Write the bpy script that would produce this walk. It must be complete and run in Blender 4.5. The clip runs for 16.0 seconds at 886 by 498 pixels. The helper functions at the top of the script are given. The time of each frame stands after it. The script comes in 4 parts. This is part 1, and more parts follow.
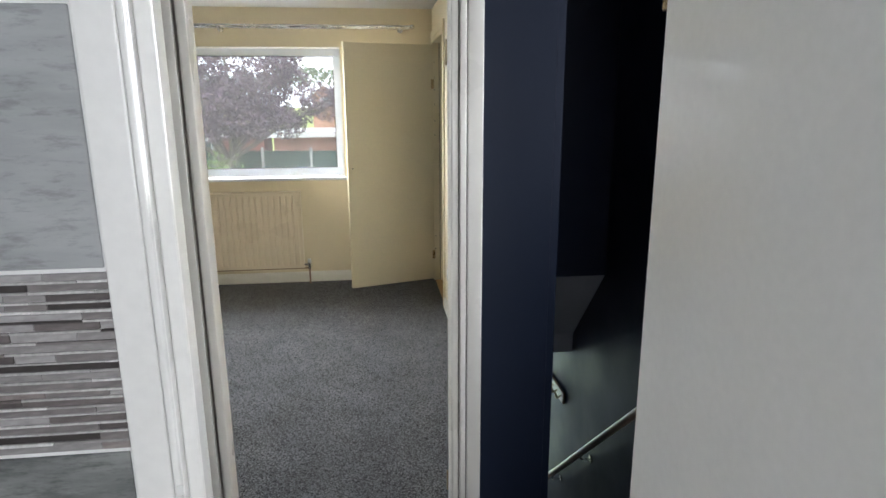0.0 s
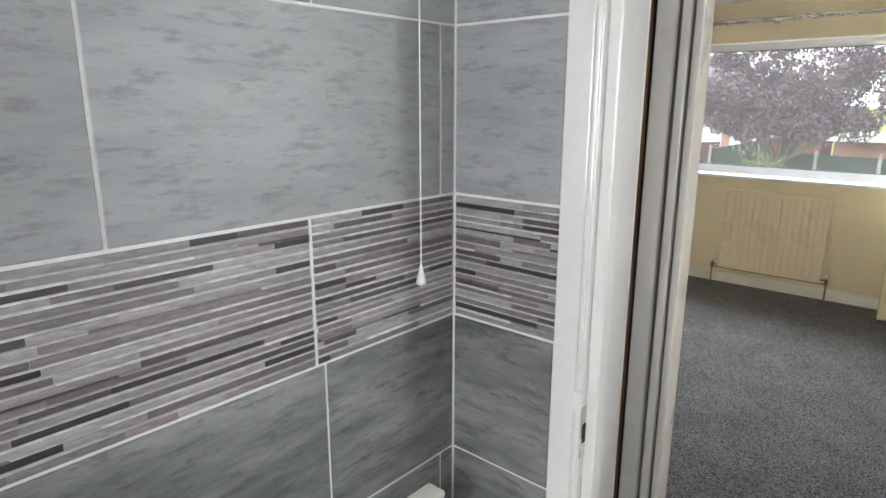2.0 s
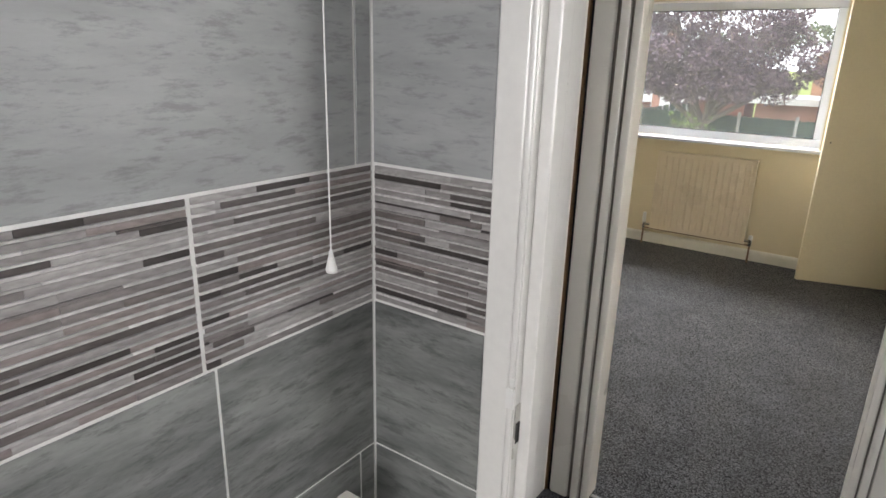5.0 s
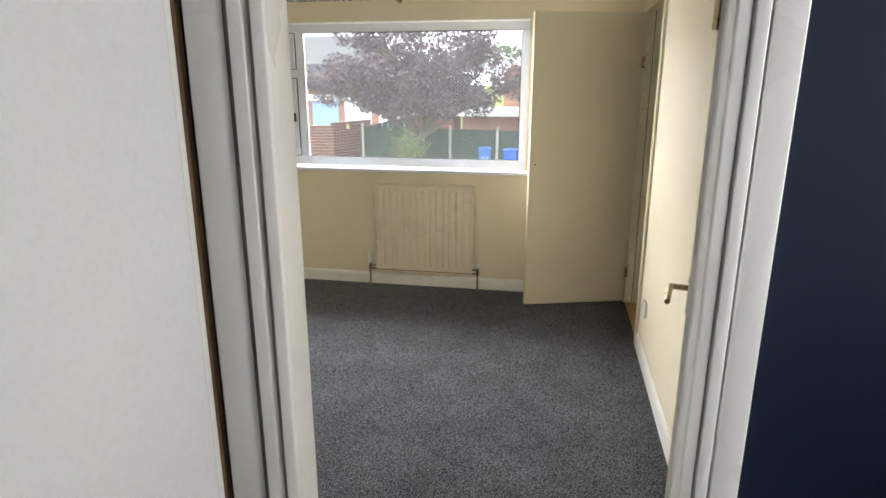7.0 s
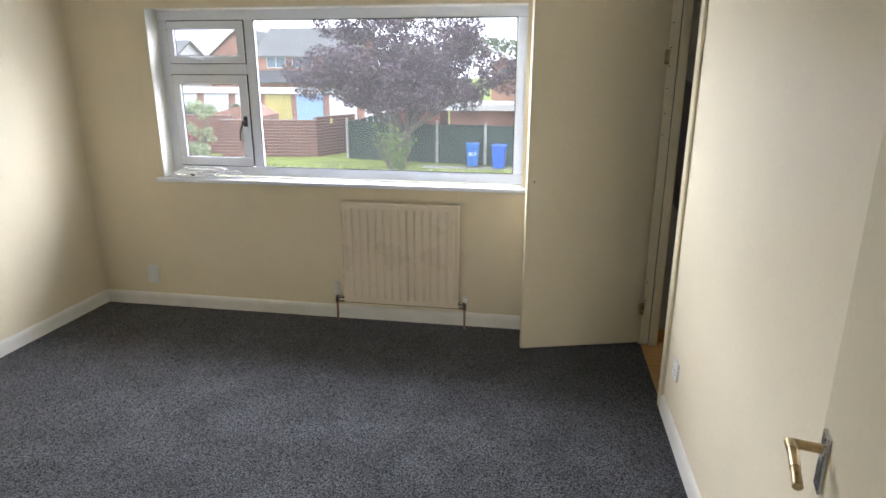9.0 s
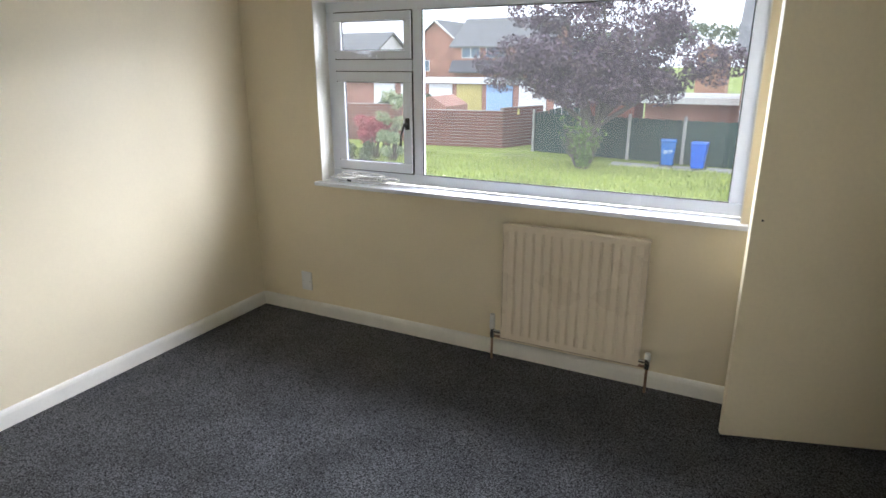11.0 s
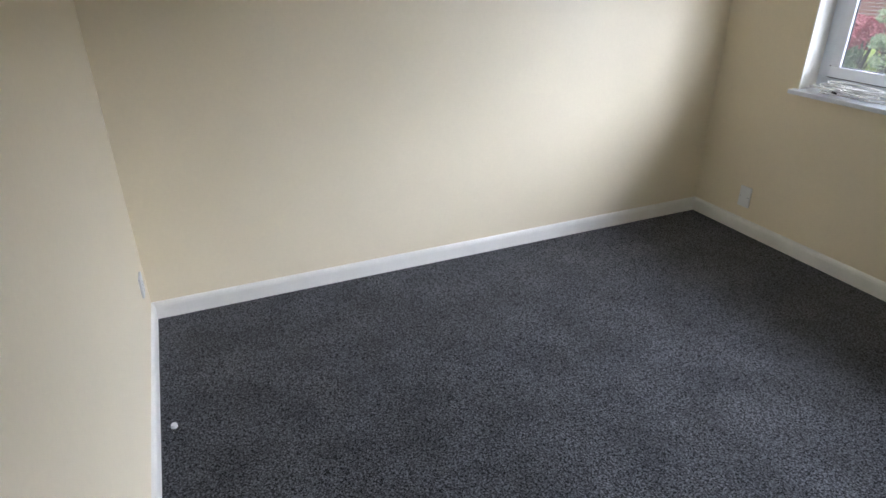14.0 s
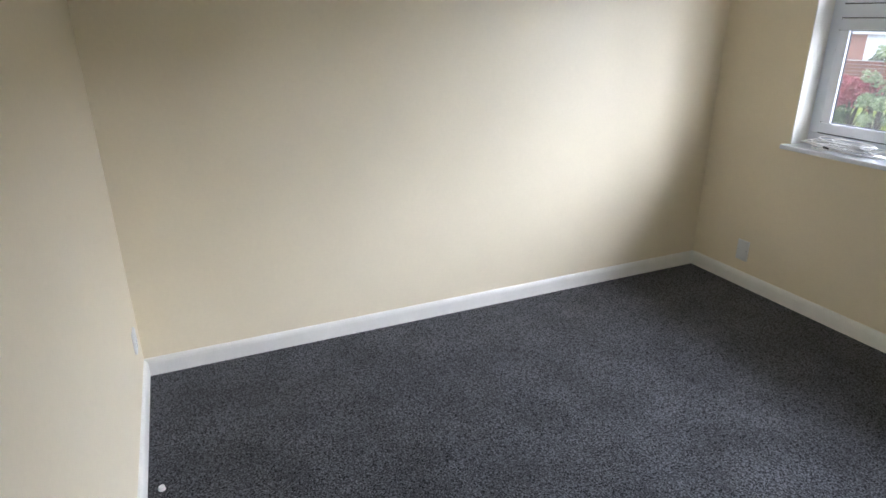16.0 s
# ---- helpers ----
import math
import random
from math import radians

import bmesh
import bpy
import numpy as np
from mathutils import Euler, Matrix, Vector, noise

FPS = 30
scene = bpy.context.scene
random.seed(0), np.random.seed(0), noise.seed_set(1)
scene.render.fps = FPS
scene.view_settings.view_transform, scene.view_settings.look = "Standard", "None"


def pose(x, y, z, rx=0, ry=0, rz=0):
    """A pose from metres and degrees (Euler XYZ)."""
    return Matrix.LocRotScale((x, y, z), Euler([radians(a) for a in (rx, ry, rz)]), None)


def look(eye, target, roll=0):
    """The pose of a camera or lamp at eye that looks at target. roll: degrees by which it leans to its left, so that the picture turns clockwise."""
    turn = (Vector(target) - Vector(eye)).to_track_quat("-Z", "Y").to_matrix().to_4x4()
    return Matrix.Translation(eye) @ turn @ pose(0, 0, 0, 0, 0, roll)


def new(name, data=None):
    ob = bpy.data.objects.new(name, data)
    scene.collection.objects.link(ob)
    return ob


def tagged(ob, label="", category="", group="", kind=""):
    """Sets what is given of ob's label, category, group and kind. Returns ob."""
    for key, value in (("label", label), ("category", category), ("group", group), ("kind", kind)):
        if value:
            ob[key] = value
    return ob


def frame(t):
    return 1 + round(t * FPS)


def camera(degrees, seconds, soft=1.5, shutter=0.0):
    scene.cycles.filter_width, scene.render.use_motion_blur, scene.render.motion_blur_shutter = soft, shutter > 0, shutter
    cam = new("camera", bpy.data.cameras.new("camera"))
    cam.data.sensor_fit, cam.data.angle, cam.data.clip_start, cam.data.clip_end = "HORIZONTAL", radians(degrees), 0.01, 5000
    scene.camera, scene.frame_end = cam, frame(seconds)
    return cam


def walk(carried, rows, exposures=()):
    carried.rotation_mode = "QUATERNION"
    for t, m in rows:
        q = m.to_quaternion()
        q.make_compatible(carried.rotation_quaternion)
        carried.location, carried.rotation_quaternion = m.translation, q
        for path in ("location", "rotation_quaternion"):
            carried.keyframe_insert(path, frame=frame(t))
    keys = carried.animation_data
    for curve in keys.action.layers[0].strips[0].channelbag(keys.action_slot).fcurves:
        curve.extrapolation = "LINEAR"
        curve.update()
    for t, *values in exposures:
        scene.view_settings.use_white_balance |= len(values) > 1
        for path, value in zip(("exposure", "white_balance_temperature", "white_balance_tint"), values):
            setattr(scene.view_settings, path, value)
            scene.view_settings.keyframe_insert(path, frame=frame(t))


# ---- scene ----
cam = camera(72.2, 16.0, 1.6)
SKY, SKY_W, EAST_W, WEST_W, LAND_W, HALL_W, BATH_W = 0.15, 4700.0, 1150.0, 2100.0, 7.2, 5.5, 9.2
PATH = [
    (0, (-0.148, 0.23, 1.596), (0.077, 2.161, 1.127), -0.3),
    (0.5, (-0.084, 0.176, 1.611), (-0.309, 2.108, 1.144), -0.0),
    (1, (0.024, 0.15, 1.585), (-0.807, 1.909, 1.117), -0.1),
    (1.5, (0.061, 0.128, 1.57), (-1.094, 1.693, 1.104), -0.1),
    (2, (0.053, 0.094, 1.571), (-1.232, 1.553, 1.1), 0.1),
    (2.5, (0.05, 0.081, 1.571), (-1.21, 1.508, 0.956), 0.2),
    (3, (0.048, 0.098, 1.561), (-1.136, 1.448, 0.681), 0.1),
    (3.2, (0.049, 0.103, 1.557), (-1.104, 1.422, 0.592), 0.1),
    (5.3, (-0.066, 0.308, 1.579), (-1.1, 1.936, 1.051), 0.4),
    (5.5, (-0.117, 0.379, 1.587), (-0.956, 2.117, 1.063), 0.1),
    (6, (-0.14, 0.566, 1.604), (-0.718, 2.406, 1.074), 0.2),
    (6.5, (-0.121, 0.859, 1.637), (-0.519, 2.744, 1.101), 0.1),
    (7, (-0.151, 1.07, 1.627), (-0.507, 2.964, 1.094), 0.0),
    (7.5, (-0.221, 1.303, 1.608), (-0.576, 3.206, 1.102), 0.1),
    (8, (-0.222, 1.489, 1.622), (-0.542, 3.394, 1.103), 0.2),
    (8.2, (-0.200, 1.564, 1.626), (-0.510, 3.470, 1.101), 0.2),
    (10.3, (-0.405, 2.391, 1.704), (-0.845, 4.247, 1.103), 0.3),
    (10.5, (-0.415, 2.457, 1.704), (-0.965, 4.285, 1.108), 0.2),
    (11, (-0.384, 2.571, 1.696), (-1.249, 4.277, 1.11), -0.1),
    (11.5, (-0.367, 2.609, 1.695), (-1.46, 4.179, 1.113), -0.3),
    (12, (-0.375, 2.571, 1.681), (-1.686, 3.956, 1.078), -0.2),
    (12.5, (-0.384, 2.525, 1.675), (-1.903, 3.663, 1.044), -0.2),
    (13, (-0.398, 2.489, 1.686), (-2.069, 3.368, 1.028), -0.2),
    (13.5, (-0.419, 2.477, 1.693), (-2.148, 3.224, 1.02), -0.5),
    (14, (-0.442, 2.466, 1.695), (-2.089, 3.172, 0.807), -0.4),
    (14.5, (-0.452, 2.475, 1.688), (-2.082, 3.169, 0.759), -0.5),
    (15, (-0.443, 2.488, 1.681), (-2.078, 3.178, 0.757), -0.8),
    (15.5, (-0.447, 2.481, 1.682), (-2.118, 3.195, 0.846), -0.7),
    (16, (-0.451, 2.474, 1.682), (-2.163, 3.214, 0.961), -0.5),
]
EXPOSURES = [(0, 1.15, 6300, 10), (1, 1.45, 6400, 11), (1.5, 1.25, 6450, 11), (2.5, 1.15, 6550, 11), (3, 1.25, 6550, 11), (5.5, 0.9, 6800, 13), (6, 1.15, 6750, 13), (6.5, 1.3, 6500, 11),
             (7, 1.15, 6450, 12), (8, 0.95, 6200, 14), (10.5, 0.9, 6050, 14), (11.5, 0.45, 6000, 13), (12.5, 0.4, 5900, 13), (14, 0.65, 5700, 15), (15, 0.78, 5700, 15), (16, 0.78, 5750, 15)]
walk(cam, [(t, look(eye, target, roll)) for t, eye, target, roll in PATH], EXPOSURES)

# ---- light ----
world = bpy.data.worlds.new("world")
scene.world = world
world.use_nodes = True
wn = world.node_tree.nodes
sky = wn.new("ShaderNodeTexSky")
sky.sky_type = "NISHITA"
sky.sun_disc = False
sky.sun_elevation, sky.sun_rotation = radians(52), radians(200)
sky.air_density, sky.dust_density, sky.ozone_density = 1.6, 6.0, 1.0
haze = wn.new("ShaderNodeMix")
haze.data_type = "RGBA"
haze.inputs[0].default_value = 0.75
haze.inputs[7].default_value = (20.0, 20.5, 21.4, 1)
world.node_tree.links.new(sky.outputs[0], haze.inputs[6])
world.node_tree.links.new(haze.outputs[2], wn["Background"].inputs["Color"])
wn["Background"].inputs["Strength"].default_value = SKY

sun = new("sun", bpy.data.lights.new("sun", "SUN"))
sun.data.energy, sun.data.angle, sun.data.color = 0.5, radians(12), (1.0, 0.96, 0.9)
sun.matrix_basis = look((0, -10, 18), (2, 0, 0))

# unseen lamp added for bright overcast sky before the bedroom window, above the houses
sky_fill = new("sky_fill", bpy.data.lights.new("sky_fill", "AREA"))
sky_fill.data.shape, sky_fill.data.size, sky_fill.data.size_y = "RECTANGLE", 16.0, 5.8
sky_fill.data.energy, sky_fill.data.color = SKY_W, (0.93, 0.955, 1.0)
sky_fill.matrix_basis = look((-1.0, 11.6, 5.35), (-1.6, 4.0, 1.7))

# unseen lamps added for open sky low over gardens to either side of window
for side_name, watts, place, width in (("sky_fill_east", EAST_W, (6.5, 9.0, 2.6), 6.5), ("sky_fill_west", WEST_W, (-10.0, 9.5, 2.8), 6.0)):
    side_light = new(side_name, bpy.data.lights.new(side_name, "AREA"))
    side_light.data.shape, side_light.data.size, side_light.data.size_y = "RECTANGLE", width, 6.0
    side_light.data.energy, side_light.data.color = watts, (0.95, 0.97, 1.0)
    side_light.matrix_basis = look(place, (-1.6, 5.0, 1.4))

# daylight of the landing's side window, over the head of the stairs
landing_light = new("landing_window_light", bpy.data.lights.new("landing_window_light", "AREA"))
landing_light.data.shape, landing_light.data.size, landing_light.data.size_y = "RECTANGLE", 0.40, 0.86
landing_light.data.energy, landing_light.data.color = LAND_W, (0.95, 0.97, 1.0)
landing_light.matrix_basis = look((1.31, 1.84, 1.65), (-0.8, 1.75, 1.2))

# daylight behind the glazed front door of the hall below
hall_light = new("hall_light", bpy.data.lights.new("hall_light", "AREA"))
hall_light.data.shape, hall_light.data.size, hall_light.data.size_y = "RECTANGLE", 0.40, 1.6
hall_light.data.energy, hall_light.data.color = HALL_W, (0.68, 0.83, 1.0)
hall_light.matrix_basis = look((1.02, 5.83, -1.32), (1.02, 3.0, -1.32))

# daylight of the bathroom's own window, behind the walker
bath_light = new("bathroom_window_light", bpy.data.lights.new("bathroom_window_light", "AREA"))
bath_light.data.shape, bath_light.data.size, bath_light.data.size_y = "RECTANGLE", 0.86, 0.86
bath_light.data.energy, bath_light.data.color = BATH_W, (0.96, 0.97, 1.0)
bath_light.matrix_basis = look((0.0, -1.38, 1.45), (0.0, 1.0, 1.2))

# ---- materials ----


def mat(name, color, rough=0.6, vary=0.08, scale=6.0, fine=0.0, fine_scale=120.0, bump=0.0, bump_scale=150.0,
        metal=0.0, spec=0.5, warp=(1, 1, 1), rand=0.0, coat=0.0, tight=0.2):
    """A procedural surface: base colour with stains at one scale, grain at another, and fine relief."""
    m = bpy.data.materials.new(name)
    m.use_nodes = True
    n, l = m.node_tree.nodes, m.node_tree.links
    b = n["Principled BSDF"]
    tc = n.new("ShaderNodeTexCoord")
    mp = n.new("ShaderNodeMapping")
    mp.inputs["Scale"].default_value = warp
    l.new(tc.outputs["Object"], mp.inputs["Vector"])
    big = n.new("ShaderNodeTexNoise")
    big.inputs["Scale"].default_value, big.inputs["Detail"].default_value = scale, 6
    l.new(mp.outputs[0], big.inputs["Vector"])
    small = n.new("ShaderNodeTexNoise")
    small.inputs["Scale"].default_value, small.inputs["Detail"].default_value = fine_scale, 3
    l.new(mp.outputs[0], small.inputs["Vector"])

    def grade(src, lo, hi, t=0.2):
        r = n.new("ShaderNodeMapRange")
        r.inputs["From Min"].default_value, r.inputs["From Max"].default_value = 0.5 - t, 0.5 + t
        r.inputs["To Min"].default_value, r.inputs["To Max"].default_value = lo, hi
        l.new(src, r.inputs["Value"])
        return r.outputs[0]

    def times(a, c):
        t = n.new("ShaderNodeMath")
        t.operation = "MULTIPLY"
        l.new(a, t.inputs[0])
        l.new(c, t.inputs[1])
        return t.outputs[0]

    value = times(grade(big.outputs["Fac"], 1 - vary, 1 + vary), grade(small.outputs["Fac"], 1 - fine, 1 + fine, tight))
    if rand:
        info = n.new("ShaderNodeObjectInfo")
        r = n.new("ShaderNodeMapRange")
        r.inputs["To Min"].default_value, r.inputs["To Max"].default_value = 1 - rand, 1 + rand
        l.new(info.outputs["Random"], r.inputs["Value"])
        value = times(value, r.outputs[0])
    sc = n.new("ShaderNodeVectorMath")
    sc.operation = "SCALE"
    sc.inputs[0].default_value = color
    l.new(value, sc.inputs["Scale"])
    l.new(sc.outputs[0], b.inputs["Base Color"])
    l.new(grade(big.outputs["Fac"], max(0.02, rough - 0.06), min(1, rough + 0.06)), b.inputs["Roughness"])
    b.inputs["Metallic"].default_value = metal
    b.inputs["Specular IOR Level"].default_value = spec
    b.inputs["Coat Weight"].default_value = coat
    if bump:
        bt = n.new("ShaderNodeTexNoise")
        bt.inputs["Scale"].default_value, bt.inputs["Detail"].default_value = bump_scale, 3
        l.new(mp.outputs[0], bt.inputs["Vector"])
        bp = n.new("ShaderNodeBump")
        bp.inputs["Strength"].default_value, bp.inputs["Distance"].default_value = bump, 0.002
        l.new(bt.outputs["Fac"], bp.inputs["Height"])
        l.new(bp.outputs[0], b.inputs["Normal"])
    return m


CREAM = mat("cream_wall_paint", (0.80, 0.71, 0.525), 0.5, 0.025, 2.5, 0.012, 60, 0.12, 90)
CREAM_DOOR = mat("cream_door_paint", (0.77, 0.69, 0.50), 0.4, 0.03, 2, 0.02, 50, 0.08, 70)
WHITE = mat("white_gloss_paint", (0.82, 0.81, 0.78), 0.18, 0.015, 5, 0.02, 70, 0.22, 28, coat=0.3)
IVORY = mat("old_ivory_gloss", (0.81, 0.785, 0.725), 0.3, 0.012, 3, 0.01, 90, 0.03, 30)
SKIRT = mat("white_satin_paint", (0.82, 0.80, 0.74), 0.35, 0.04, 7, 0.02, 90, 0.1, 60)
CEIL = mat("white_ceiling_paint", (0.84, 0.84, 0.84), 0.8, 0.03, 3, 0.03, 150, 0.4, 160)
SOFFIT = mat("grey_soffit_paint", (0.42, 0.42, 0.45), 0.7, 0.05, 3, 0.03, 90)
NAVY = mat("navy_wall_paint", (0.0042, 0.0095, 0.026), 0.55, 0.06, 3, 0.03, 90, 0.15, 90, spec=0.35)
UPVC = mat("white_upvc", (0.82, 0.85, 0.91), 0.22, 0.02, 5, 0.01, 60)
GASKET = mat("black_gasket", (0.02, 0.02, 0.02), 0.6)
RADIATOR = mat("cream_radiator_enamel", (0.80, 0.70, 0.55), 0.3, 0.004, 4, 0.01, 80, 0.05, 40)
RAD_WHITE = mat("white_radiator_enamel", (0.76, 0.73, 0.67), 0.3, 0.01, 4, 0.01, 80, 0.05, 40)
CHROME = mat("brushed_steel", (0.62, 0.61, 0.58), 0.25, 0.06, 20, 0.05, 200, metal=1.0)
STRIP_METAL = mat("dull_aluminium", (0.30, 0.30, 0.29), 0.45, 0.1, 20, 0.05, 200, metal=1.0)
BRASS = mat("worn_brass", (0.48, 0.36, 0.20), 0.3, 0.15, 30, 0.1, 200, metal=1.0)
COPPER = mat("dull_copper_pipe", (0.30, 0.20, 0.14), 0.4, 0.2, 30, metal=0.8)
PLASTIC = mat("white_plastic", (0.80, 0.80, 0.78), 0.35, 0.03, 10)
DARK = mat("dark_hole", (0.012, 0.011, 0.01), 0.8)
BARE = mat("bare_brown_timber", (0.20, 0.11, 0.05), 0.7, 0.25, 12, 0.15, 120, warp=(8, 8, 0.6))
PINE = mat("varnished_pine", (0.48, 0.26, 0.09), 0.4, 0.2, 5, 0.12, 60, warp=(1, 12, 12))
RAIL = mat("stained_handrail_wood", (0.30, 0.20, 0.12), 0.35, 0.2, 10, 0.1, 80, warp=(10, 1, 10))
TAUPE = mat("taupe_cupboard_paint", (0.24, 0.21, 0.19), 0.7, 0.08, 4, 0.03, 80, 0.1, 80)
GROOVE_TAUPE = mat("taupe_groove", (0.20, 0.18, 0.155), 0.6, 0.2, 8, 0.1, 90)
PLASTER = mat("bare_off_white_plaster", (0.50, 0.47, 0.41), 0.8, 0.12, 3, 0.04, 60, 0.2, 60)
GROUT = mat("white_grout", (0.80, 0.80, 0.78), 0.8, 0.05, 30, 0.04, 300, 0.2, 300)
VINYL = mat("grey_vinyl_floor", (0.30, 0.30, 0.30), 0.5, 0.1, 8, 0.05, 90)


def carpet_material():
    """Heathered twist pile: tufts of many greys, brushed patches, and a soft bloom against the light."""
    m = mat("charcoal_carpet", (0.043, 0.044, 0.046), 0.95, 0.30, 4.0, 0.6, 125, 0.4, 180, spec=0.1, tight=0.1)
    n, l = m.node_tree.nodes, m.node_tree.links
    b = n["Principled BSDF"]
    b.inputs["Sheen Weight"].default_value = 0.50
    b.inputs["Sheen Roughness"].default_value = 0.4
    b.inputs["Sheen Tint"].default_value = (0.85, 0.88, 1.0, 1)
    tc, tuft = n.new("ShaderNodeTexCoord"), n.new("ShaderNodeTexVoronoi")
    tuft.inputs["Scale"].default_value = 215
    l.new(tc.outputs["Object"], tuft.inputs["Vector"])
    ramp = n.new("ShaderNodeValToRGB")
    cr = ramp.color_ramp
    cr.elements[0].color, cr.elements[1].color = (0.10, 0.10, 0.10, 1), (0.92, 0.92, 0.96, 1)
    cr.elements[0].position, cr.elements[1].position = 0.2, 0.62
    cr.elements.new(0.95).color = (1.0, 1.0, 1.0, 1)
    l.new(tuft.outputs["Color"], ramp.inputs[0])
    mx = n.new("ShaderNodeMix")
    mx.data_type, mx.blend_type = "RGBA", "MULTIPLY"
    mx.inputs[0].default_value = 1.0
    gain = n.new("ShaderNodeVectorMath")
    gain.operation = "SCALE"
    gain.inputs["Scale"].default_value = 1.7
    l.new(ramp.outputs[0], gain.inputs[0])
    l.new(b.inputs["Base Color"].links[0].from_socket, mx.inputs[6])
    l.new(gain.outputs[0], mx.inputs[7])
    mx.clamp_result = False
    l.new(mx.outputs[2], b.inputs["Base Color"])
    l.new(ramp.outputs[0], b.inputs["Sheen Tint"])
    return m


CARPET = carpet_material()


def tile_material(name, lo, hi, along, rub=0.74):
    """Grey stone-look tile with streaks along one axis and short scratches."""
    m = bpy.data.materials.new(name)
    m.use_nodes = True
    n, l = m.node_tree.nodes, m.node_tree.links
    b = n["Principled BSDF"]
    tc, info = n.new("ShaderNodeTexCoord"), n.new("ShaderNodeObjectInfo")
    off = n.new("ShaderNodeVectorMath")
    off.operation = "ADD"
    sh = n.new("ShaderNodeVectorMath")
    sh.operation = "SCALE"
    sh.inputs[0].default_value = (7.1, 3.3, 5.7)
    l.new(info.outputs["Random"], sh.inputs["Scale"])
    l.new(tc.outputs["Object"], off.inputs[0])
    l.new(sh.outputs[0], off.inputs[1])
    mp = n.new("ShaderNodeMapping")
    mp.inputs["Scale"].default_value = (0.22, 1, 1) if along == "x" else (1, 0.22, 1)
    mp.inputs["Rotation"].default_value = (0.16, 0, 0) if along == "y" else (0, 0.08, 0)
    l.new(off.outputs[0], mp.inputs["Vector"])
    a, c = n.new("ShaderNodeTexNoise"), n.new("ShaderNodeTexNoise")
    a.inputs["Scale"].default_value, a.inputs["Detail"].default_value, a.inputs["Roughness"].default_value = 14, 8, 0.68
    c.inputs["Scale"].default_value, c.inputs["Detail"].default_value, c.inputs["Roughness"].default_value = 60, 6, 0.75
    l.new(mp.outputs[0], a.inputs["Vector"])
    l.new(mp.outputs[0], c.inputs["Vector"])
    r1, r2 = n.new("ShaderNodeValToRGB"), n.new("ShaderNodeValToRGB")
    r1.color_ramp.elements[0].position, r1.color_ramp.elements[1].position = 0.34, 0.66
    r1.color_ramp.elements[0].color, r1.color_ramp.elements[1].color = (*lo, 1), (*hi, 1)
    r2.color_ramp.elements[0].position, r2.color_ramp.elements[1].position = 0.36, 0.49
    r2.color_ramp.elements[0].color, r2.color_ramp.elements[1].color = (rub, rub, rub, 1), (1.04, 1.04, 1.04, 1)
    l.new(a.outputs["Fac"], r1.inputs[0])
    l.new(c.outputs["Fac"], r2.inputs[0])
    mx = n.new("ShaderNodeMix")
    mx.data_type, mx.blend_type = "RGBA", "MULTIPLY"
    mx.inputs[0].default_value = 1.0
    l.new(r1.outputs[0], mx.inputs[6])
    l.new(r2.outputs[0], mx.inputs[7])
    l.new(mx.outputs[2], b.inputs["Base Color"])
    b.inputs["Roughness"].default_value = 0.5
    bp = n.new("ShaderNodeBump")
    bp.inputs["Strength"].default_value, bp.inputs["Distance"].default_value = 0.25, 0.001
    l.new(c.outputs["Fac"], bp.inputs["Height"])
    l.new(bp.outputs[0], b.inputs["Normal"])
    return m


TILE_L = tile_material("pale_grey_stone_tile", (0.28, 0.29, 0.29), (0.38, 0.39, 0.39), "y")
TILE_D = tile_material("dark_grey_stone_tile", (0.10, 0.106, 0.104), (0.29, 0.30, 0.29), "y", 0.6)
TILE_LX = tile_material("pale_grey_stone_tile_end", (0.28, 0.29, 0.29), (0.38, 0.39, 0.39), "x")
TILE_DX = tile_material("dark_grey_stone_tile_end", (0.10, 0.106, 0.104), (0.29, 0.30, 0.29), "x", 0.6)


def strip_material(name, source):
    """Mosaic strips: each one takes its own tone between pale grey and dark brown."""
    m = mat(name, (0.5, 0.5, 0.5), 0.35, 0.16, 25, 0.2, 160, 0.2, 200, warp=(0.35, 0.35, 1))
    n, l = m.node_tree.nodes, m.node_tree.links
    ramp = n.new("ShaderNodeValToRGB")
    pick = n.new("ShaderNodeObjectInfo" if source == "Random" else "ShaderNodeNewGeometry")
    cr = ramp.color_ramp
    cr.interpolation = "CONSTANT"
    cr.elements[0].color, cr.elements[1].color = (0.050, 0.043, 0.041, 1), (0.095, 0.083, 0.08, 1)
    cr.elements[1].position = 0.17
    for p, col in ((0.31, (0.28, 0.265, 0.26, 1)), (0.50, (0.20, 0.183, 0.178, 1)), (0.68, (0.35, 0.335, 0.33, 1)), (0.86, (0.25, 0.215, 0.205, 1)), (0.94, (0.15, 0.13, 0.125, 1))):
        cr.elements.new(p).color = col
    l.new(pick.outputs[source], ramp.inputs[0])
    sc = [x for x in n if x.type == "VECT_MATH"][0]
    l.new(ramp.outputs[0], sc.inputs[0])
    return m


STRIP = strip_material("mosaic_strip", "Random")
STRIP_FAR = strip_material("far_mosaic_strip", "Random Per Island")
STRIP_PALE = mat("pale_mosaic_strip", (0.55, 0.54, 0.53), 0.35, 0.2, 25, 0.2, 160, 0.2, 200, warp=(1, 0.35, 1), rand=0.28)


